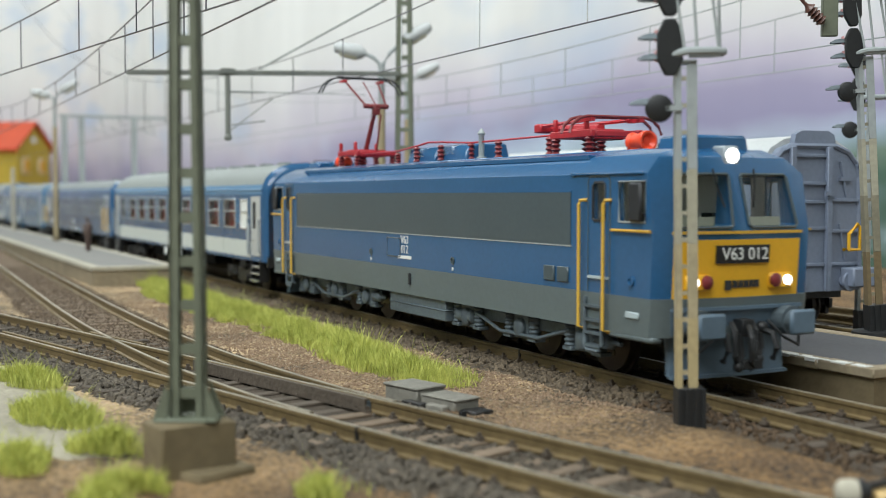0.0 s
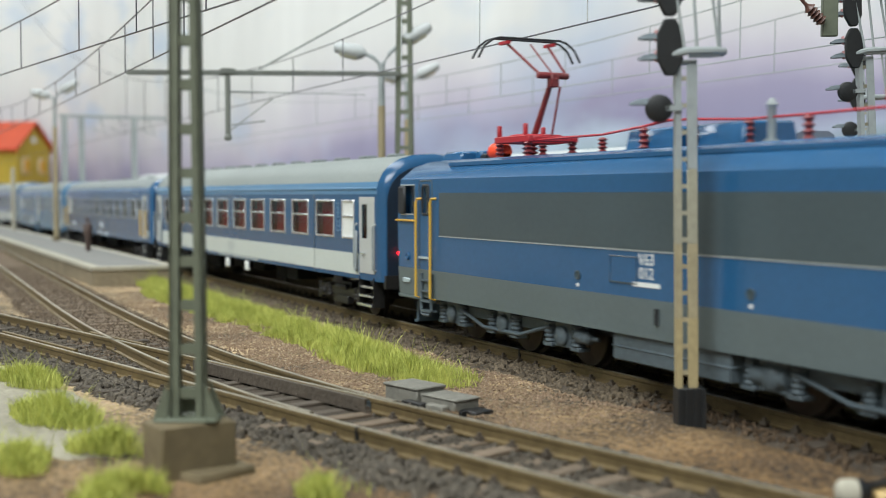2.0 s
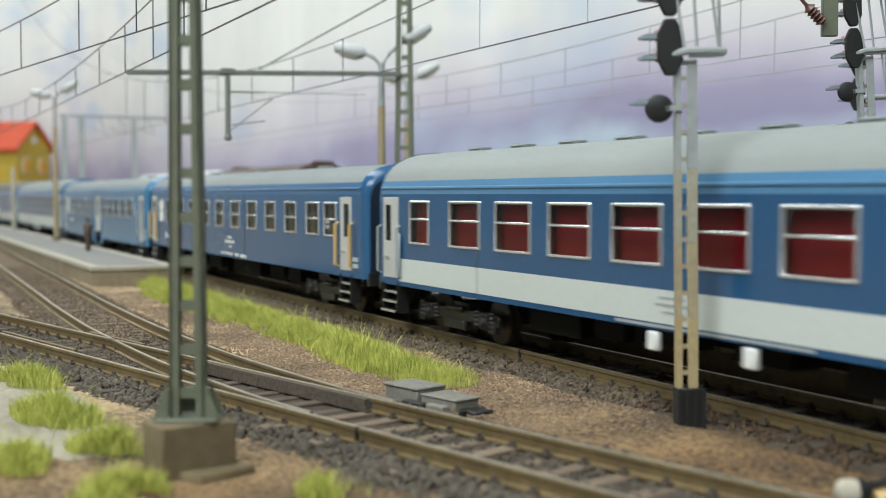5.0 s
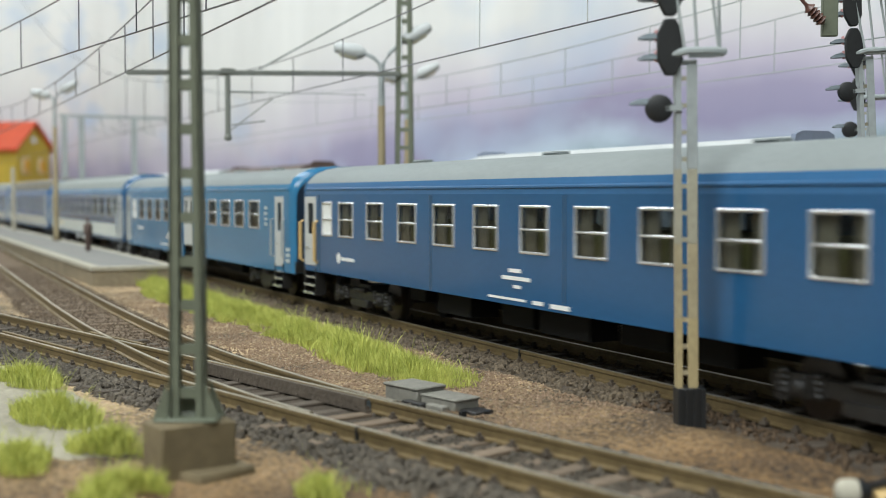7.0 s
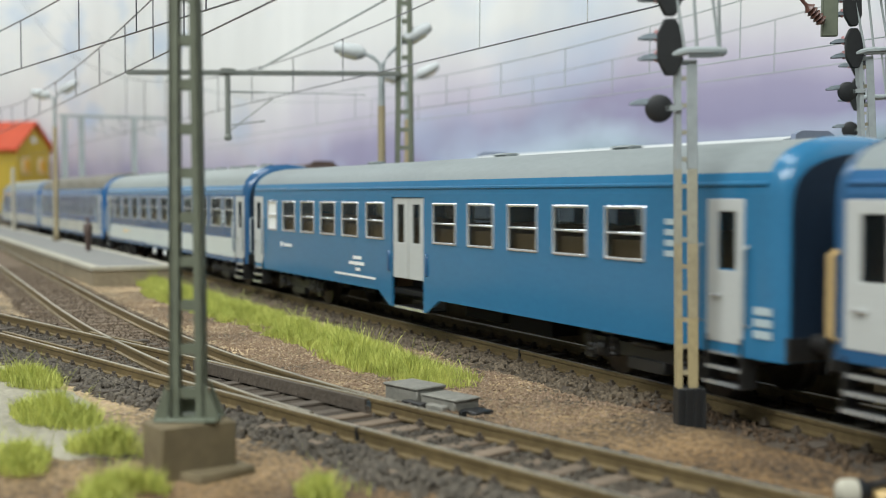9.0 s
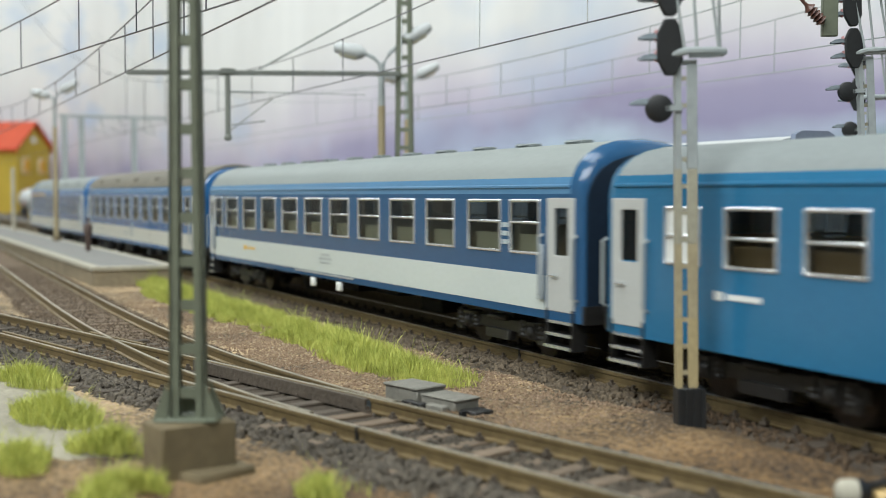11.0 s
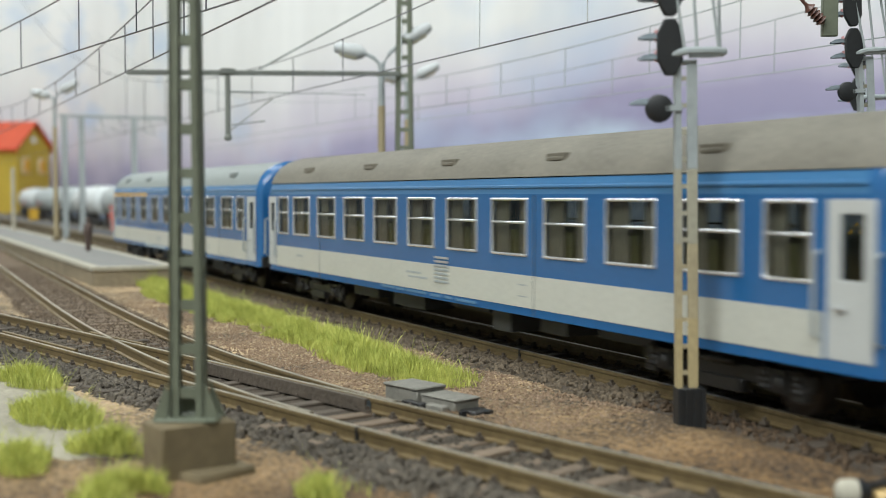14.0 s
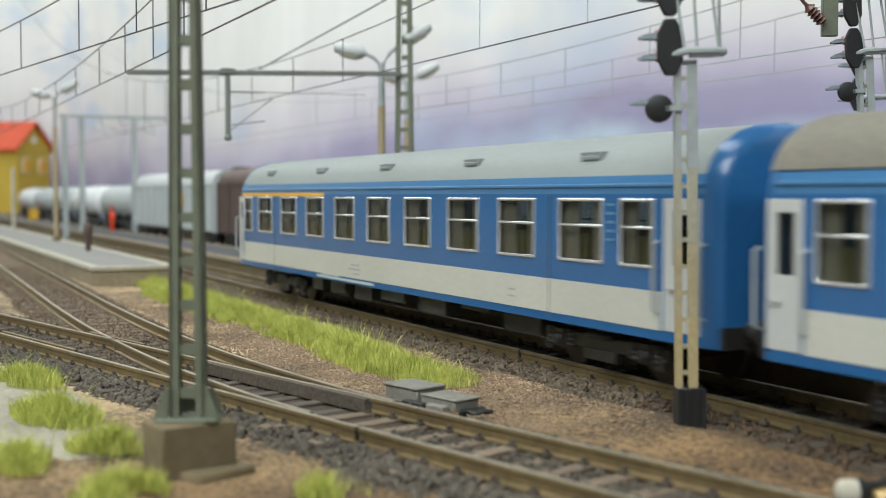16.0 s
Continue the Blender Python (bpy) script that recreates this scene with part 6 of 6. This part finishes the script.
def box_wagon(x, length, body, roof, label, ribs=True, top=47.5):
    w = thing("covered_wagon", x, 80, 0, label, "covered wagon", "standing freight wagons")
    h = length / 2
    wagon_chassis(w, h)
    wall = part("body", Geo().prism([(-15.6, 10), (15.6, 10), (15.6, top - 10), (-15.6, top - 10)], -h, h), M[body], w, bevel=0.3)
    arc = [(16.2, top - 10.2), (15.6, top - 6.5), (13.2, top - 3.2), (9, top - 1), (4, top), (-4, top), (-9, top - 1), (-13.2, top - 3.2), (-15.6, top - 6.5), (-16.2, top - 10.2)]
    part("roof", Geo().prism(arc, -h + 1.2, h - 1.2), M[roof], w)
    for s in (-1, 1):
        hood = [(15.8, top - 10.5), (14.6, top - 6.6), (11.6, top - 3.4), (7.0, top - 1.9), (6.4, top + 0.4), (4.4, top + 1.3)] if ribs else [(a * 0.99, b + 0.6) for a, b in arc[:5]]
        part("end_wall", Geo().prism([(-15.8, 9.5), (15.8, 9.5)] + hood + [(-a, b) for a, b in hood[::-1]], *sorted((s * (h - 1.2), s * (h + 0.6)))), M[body], w)
        if ribs:
            f0, f1 = h + 0.6, h + 1.9
            rim = [(15.2, 10.0), (15.2, top - 10.5), (14.0, top - 7.0), (11.2, top - 4.0), (6.8, top - 2.6), (-6.8, top - 2.6), (-11.2, top - 4.0), (-14.0, top - 7.0), (-15.2, top - 10.5), (-15.2, 10.0)]
            part("end_rim", Geo().tube([(s * f0, a, b) for a, b in rim], 0.75, 6), M[body], w)
            for y in (-8.0, 4.2):
                part("end_post", Geo().box(*sorted((s * f0, s * f1)), y - 0.9, y + 0.9, 9.5, top - 2.8), M[body], w, bevel=0.2)
            for z in (16.5, 25.8, 32.6, 37.3, top - 5.1):
                part("end_rib", Geo().box(*sorted((s * f0, s * (h + 1.3))), -7.2, 3.4, z - 0.45, z + 0.45), M[body], w, bevel=0.15)
            for z in (16.5, 25.0, 33.0):
                part("end_rib", Geo().box(*sorted((s * f0, s * (h + 1.3))), 5.0, 14.6, z - 0.45, z + 0.45), M[body], w, bevel=0.15)
            for a0, b0, a1, b1 in ((8.4, 43.0, 10.6, 34.0), (8.2, 27.0, 10.4, 17.5)):
                part("end_brace", Geo().tube([(s * (f0 + 0.3), a0, b0), (s * (f0 + 0.3), a1, b1)], 0.4, 6), M[body], w)
            part("lock_bar", Geo().box(*sorted((s * f1, s * (f1 + 0.7))), 2.0, 4.6, 34.2, 35.2), M[body], w)
            part("buffer_box", Geo().box(*sorted((s * f0, s * (h + 5.5))), 9.0, 17.0, 10.6, 15.6), M[body], w, bevel=0.4)
            part("step_plate", Geo().box(*sorted((s * f0, s * (h + 2.4))), -8.0, -3.6, 10.8, 14.8), M[body], w, bevel=0.3)
            part("handrail", Geo().tube([(s * (h + 1.2), 9.6, 20.2), (s * (h + 3), 9.6, 20.2), (s * (h + 3), 9.6, 24.4), (s * (h + 3), 12.6, 26.8), (s * (h + 3), 13.4, 26.0), (s * (h + 3), 13.4, 20.2), (s * (h + 3), 9.6, 20.2)], 0.5, 6), M["yellow"], w, "yellow end handrail")
    n = max(3, int(length / 22))
    for k in range(n + 1):
        for y in (-1, 1):
            xx = -h + length * k / n
            part("side_post", Geo().box(xx - 0.7, xx + 0.7, *sorted((y * 15.6, y * 16.5)), 10, top - 9), M[body], w)
    return w


grey_wagon = box_wagon(-316, 172, "wagon_grey", "wagon_roof", "blue-grey covered wagon with silver roof on the siding", top=49.5)
part("end_rung_bar", Geo().box(85.8, 87.4, 8, 12, 38, 39), M["wagon_grey"], grey_wagon)
box_wagon(-498, 170, "wagon_brown", "wagon_brown", "dark brown covered wagon on the siding", top=46)
box_wagon(-666, 150, "wagon_brown", "wagon_brown", "dark brown covered wagon beside the pale wagon", top=51)
sliding = box_wagon(-880, 252, "tank_grey", "wagon_roof", "pale grey sliding-wall wagon with a yellow mark", ribs=False, top=51)
part("yellow_mark", Geo().box(28, 44, -16.8, -16.4, 26, 36), M["yellow"], sliding, "faded yellow square mark")

house = thing("station_house", -2600, 101, -3.2, "yellow station house with a steep red roof", "house", rz=50.0)
house.scale = (1.55, 1.55, 1.22)
part("wall", Geo().prism([(-38, 0), (38, 0), (38, 112), (0, 148), (-38, 112)], -60, 60), M["wall_yellow"], house)
for s in (-1, 1):
    v = [(x, s * 46, 106) for x in (-66, 66)] + [(x, 0, 154) for x in (66, -66)]
    v += [(x, y, z - 4) for x, y, z in v]
    part("roof", Geo().add(v, [(0, 1, 2, 3), (7, 6, 5, 4), (0, 4, 5, 1), (1, 5, 6, 2), (2, 6, 7, 3), (3, 7, 4, 0)]), M["roof_tile"], house, "bright red tiled roof slope")
for y in (-18, 18):
    win = part("window", Geo().box(60, 61.5, y - 8, y + 8, 66, 92), M["white"], house, bevel=0.5)
    part("pane", Geo().box(61.4, 61.9, y - 6.5, y + 6.5, 67.5, 90.5), M["yellow"], win)
part("gable_vent", Geo().turned((60.2, 0, 122), (1, 0, 0), [(0, 6), (1, 6), (1.2, 0.2)], 14), M["white"], house)


def figure(x, y, z, coat, trousers_h, label):
    """A plain little model figure."""
    g = Geo()
    g.turned((0, 0, 0), (0, 0, 1), [(0, 1.3), (0.5, 1.4), (trousers_h, 1.7), (trousers_h + 1, 2.2), (trousers_h + 5.5, 2.4), (trousers_h + 7, 1.6), (trousers_h + 7.4, 0.8)], 10).ball((0, 0, trousers_h + 8.8), 1.25)
    ob = part("model_figure", g, M[coat])
    ob.location = (x * K, y * K, z * K)
    tagged(ob, label, "figurine", "model figures")


figure(-640, -33.5, 4.85, "wagon_brown", 7.6, "tiny plain dark figurine standing on the platform")
figure(-1010, 47, 3.55, "orange", 8.6, "tiny plain orange figurine on the far platform")
crate = thing("small_crate", -1500, 44, 3.55, "small orange-yellow crate on the far platform", "crate")
part("body", Geo().box(-7, 7, -5, 5, 0, 13), M["rail_yellow"], crate, bevel=0.5)
part("lid", Geo().box(-7.4, 7.4, -5.4, 5.4, 13, 14.2), M["rail_yellow"], crate, bevel=0.3)

# ---- by the point: motor box, lever weight ----
motor = thing("point_motor", -190.4, -47.7, -3.4, "weathered grey point motor box beside the point", "point motor", rz=14)
part("housing", Geo().box(-9.5, 0, -3.2, 3.4, 0, 2.9), M["box_grey"], motor, bevel=0.3)
part("lid", Geo().box(-9.8, 0.2, -3.5, 3.7, 2.8, 3.3), M["box_grey"], motor, bevel=0.2)
part("gearbox", Geo().box(0.2, 9.6, -2.6, 3.2, 0, 2.1), M["box_grey"], motor, bevel=0.3)
part("gear_lid", Geo().box(0.3, 9.9, -2.8, 3.4, 2.0, 2.4), M["box_grey"], motor, bevel=0.2)
part("drive_bar", Geo().box(-2, 3.5, -5.2, -3.5, 0.2, 1.2), M["bogie"], motor, bevel=0.15)
part("cover", Geo().box(4, 8.6, -4.6, -2.9, 0, 1.3), M["box_grey"], motor, bevel=0.2)
part("end_plate", Geo().box(9.9, 14, -1.6, 2.6, -0.2, 0.7), M["bogie"], motor, bevel=0.15)
lever = thing("point_lever", -104.5, -33.0, -3.0, "white and black point lever weight", "point lever", rz=63.9)
part("weight", Geo().turned((-1.6, 0, 1.6), (1, 0, 0), [(0, 0.5), (0.3, 1.25), (0.8, 1.65), (2.0, 1.72), (2.6, 1.65)], 18), M["concrete"], lever, "white half of the weight")
part("weight_end", Geo().turned((1.0, 0, 1.6), (1, 0, 0), [(0, 1.8), (1.0, 1.55), (1.5, 1.2), (1.7, 0.2)], 18), M["black"], lever, "black half of the weight")
part("lever_arm", Geo().tube([(2.6, 0, 2.4), (6.5, 1, 3.0)], 0.5, 6), M["bogie"], lever)
part("stand", Geo().box(3.0, 8, -2, 2, -0.6, 2.0), M["tan"], lever, bevel=0.4)


# ---- paved path and grass ----
def pad(x, y, rx, ry, turn, seed):
    rng = random.Random(seed)
    g, n = Geo(), 120
    ring = []
    for k in range(n):
        a = 2 * math.pi * k / n
        r = 1 + 0.12 * noise.noise(Vector((2.2 * math.cos(a), 2.2 * math.sin(a), seed))) + rng.uniform(-0.025, 0.025)
        p = Vector((rx * r * math.cos(a), ry * r * math.sin(a)))
        p.rotate(Matrix.Rotation(radians(turn), 2))
        ring.append((x + p.x, y + p.y))
    g.rings([[(a, b, -4.2) for a, b in ring], [(a, b, -3.3) for a, b in ring], [(x + (a - x) * 0.93, y + (b - y) * 0.8, -2.95) for a, b in ring]])
    return g


path_mat = mat("pale_gravel_path", (0.29, 0.265, 0.20), 0.95, vary=0.35, fine=900, coarse=70, bump=0.8)
tagged(part("path", pad(-246, -121, 76, 14.5, 9, 3), path_mat), "pale grey gravel path beside the point", "path", kind="structure")

GRASS = mat("static_grass", (0.24, 0.34, 0.03), 0.8, vary=0.45, fine=300, coarse=110, island=1.0, tint=(0.80, 0.80, 0.22), spec=0.2)


def grass_patch(spots, count, tall, label, seed):
    """Static grass fibres: thin bent blades that lean in many directions. Spots are (x, y, rx, ry, turn)."""
    rng = random.Random(seed)
    area = [s[2] * s[3] for s in spots]
    g = Geo()
    for _ in range(count):
        x, y, rx, ry, turn = rng.choices(spots, area)[0]
        a, r = rng.random() * 6.2832, rng.random() ** 0.78
        if noise.noise(Vector((x / 9 + r * math.cos(a) * rx / 7, y / 9 + r * math.sin(a) * ry / 7, seed))) < -0.16:
            continue
        p = Vector((r * rx * math.cos(a), r * ry * math.sin(a)))
        p.rotate(Matrix.Rotation(radians(turn), 2))
        bx, by = x + p.x, y + p.y
        h = tall * rng.uniform(0.3, 1.2) * (1.2 - 0.6 * r)
        if rng.random() < 0.02:
            h *= 2.0
        t = rng.random() * 6.2832
        lean = rng.uniform(0.15, 1.0) * h * 0.75
        dx, dy = math.cos(t) * lean, math.sin(t) * lean
        w = rng.uniform(0.03, 0.065)
        u = rng.random() * 3.1416
        wx, wy = math.cos(u) * w, math.sin(u) * w
        z0 = ground_height(bx, by) - 0.2 if abs(bx + 200) > 200 or by > -104 else -2.8
        g.add([(bx - wx, by - wy, z0), (bx + wx, by + wy, z0), (bx + dx * 0.42 + wx, by + dy * 0.42 + wy, z0 + h * 0.62), (bx + dx * 0.42 - wx, by + dy * 0.42 - wy, z0 + h * 0.62), (bx + dx, by + dy, z0 + h)],
              [(0, 1, 2, 3), (3, 2, 4)])
    me = bpy.data.meshes.new("grass")
    me.from_pydata([(a * K, b * K, c * K) for a, b, c in g.v], [], g.f)
    me.materials.append(GRASS)
    tagged(new("grass", me), label, "grass", kind="stuff")


grass_patch([(-500, -31, 45, 8, 2), (-425, -35, 50, 12, 0), (-365, -34.5, 45, 12.5, 0), (-300, -33.5, 42, 10.5, 0), (-255, -35.5, 34, 10, -4), (-226, -36.5, 24, 9, 8)], 95000, 3.9, "bright green static grass between the tracks", 1)
grass_patch([(-244, -110.5, 11, 4.8, 20)], 3840, 4.0, "tuft of bright green static grass by the path", 2)
grass_patch([(-203, -111, 12, 6.2, 15)], 4800, 4.0, "tuft of bright green static grass on the path", 3)
grass_patch([(-173, -107, 8, 4.5, 40)], 2720, 3.8, "tuft of green static grass by the mast", 4)
grass_patch([(-170, -120, 8, 4.5, 0)], 2240, 3.2, "tuft of green static grass on the path", 5)
grass_patch([(-147, -111, 6, 7, 60)], 3040, 3.4, "tuft of green static grass before the mast", 6)
grass_patch([(-138, -86.5, 5, 4, 40)], 1760, 3.8, "tuft of green static grass near the rail", 7)


# ---- movement: the whole train starts slowly and runs past ----
def motions():
    ds, ts = [d for t, d in TRAVEL], [t for t, d in TRAVEL]
    for wheels, radius in ((WHEELS, 6.75), (COACH_WHEELS, 4.9)):
        step = radius * radians(80)
        turns = [k * step for k in range(int(ds[-1] / step))] + [ds[-1]]
        for ob, x, z in wheels:
            walk(ob, [(float(np.interp(d, ds, ts)), pose(x * K, 0, z * K, 0, math.degrees(d / radius), 0)) for d in turns])
    for ob, x in RIDES:
        walk(ob, [(t, pose((x + d) * K, 0, 0)) for t, d in TRAVEL])


motions()
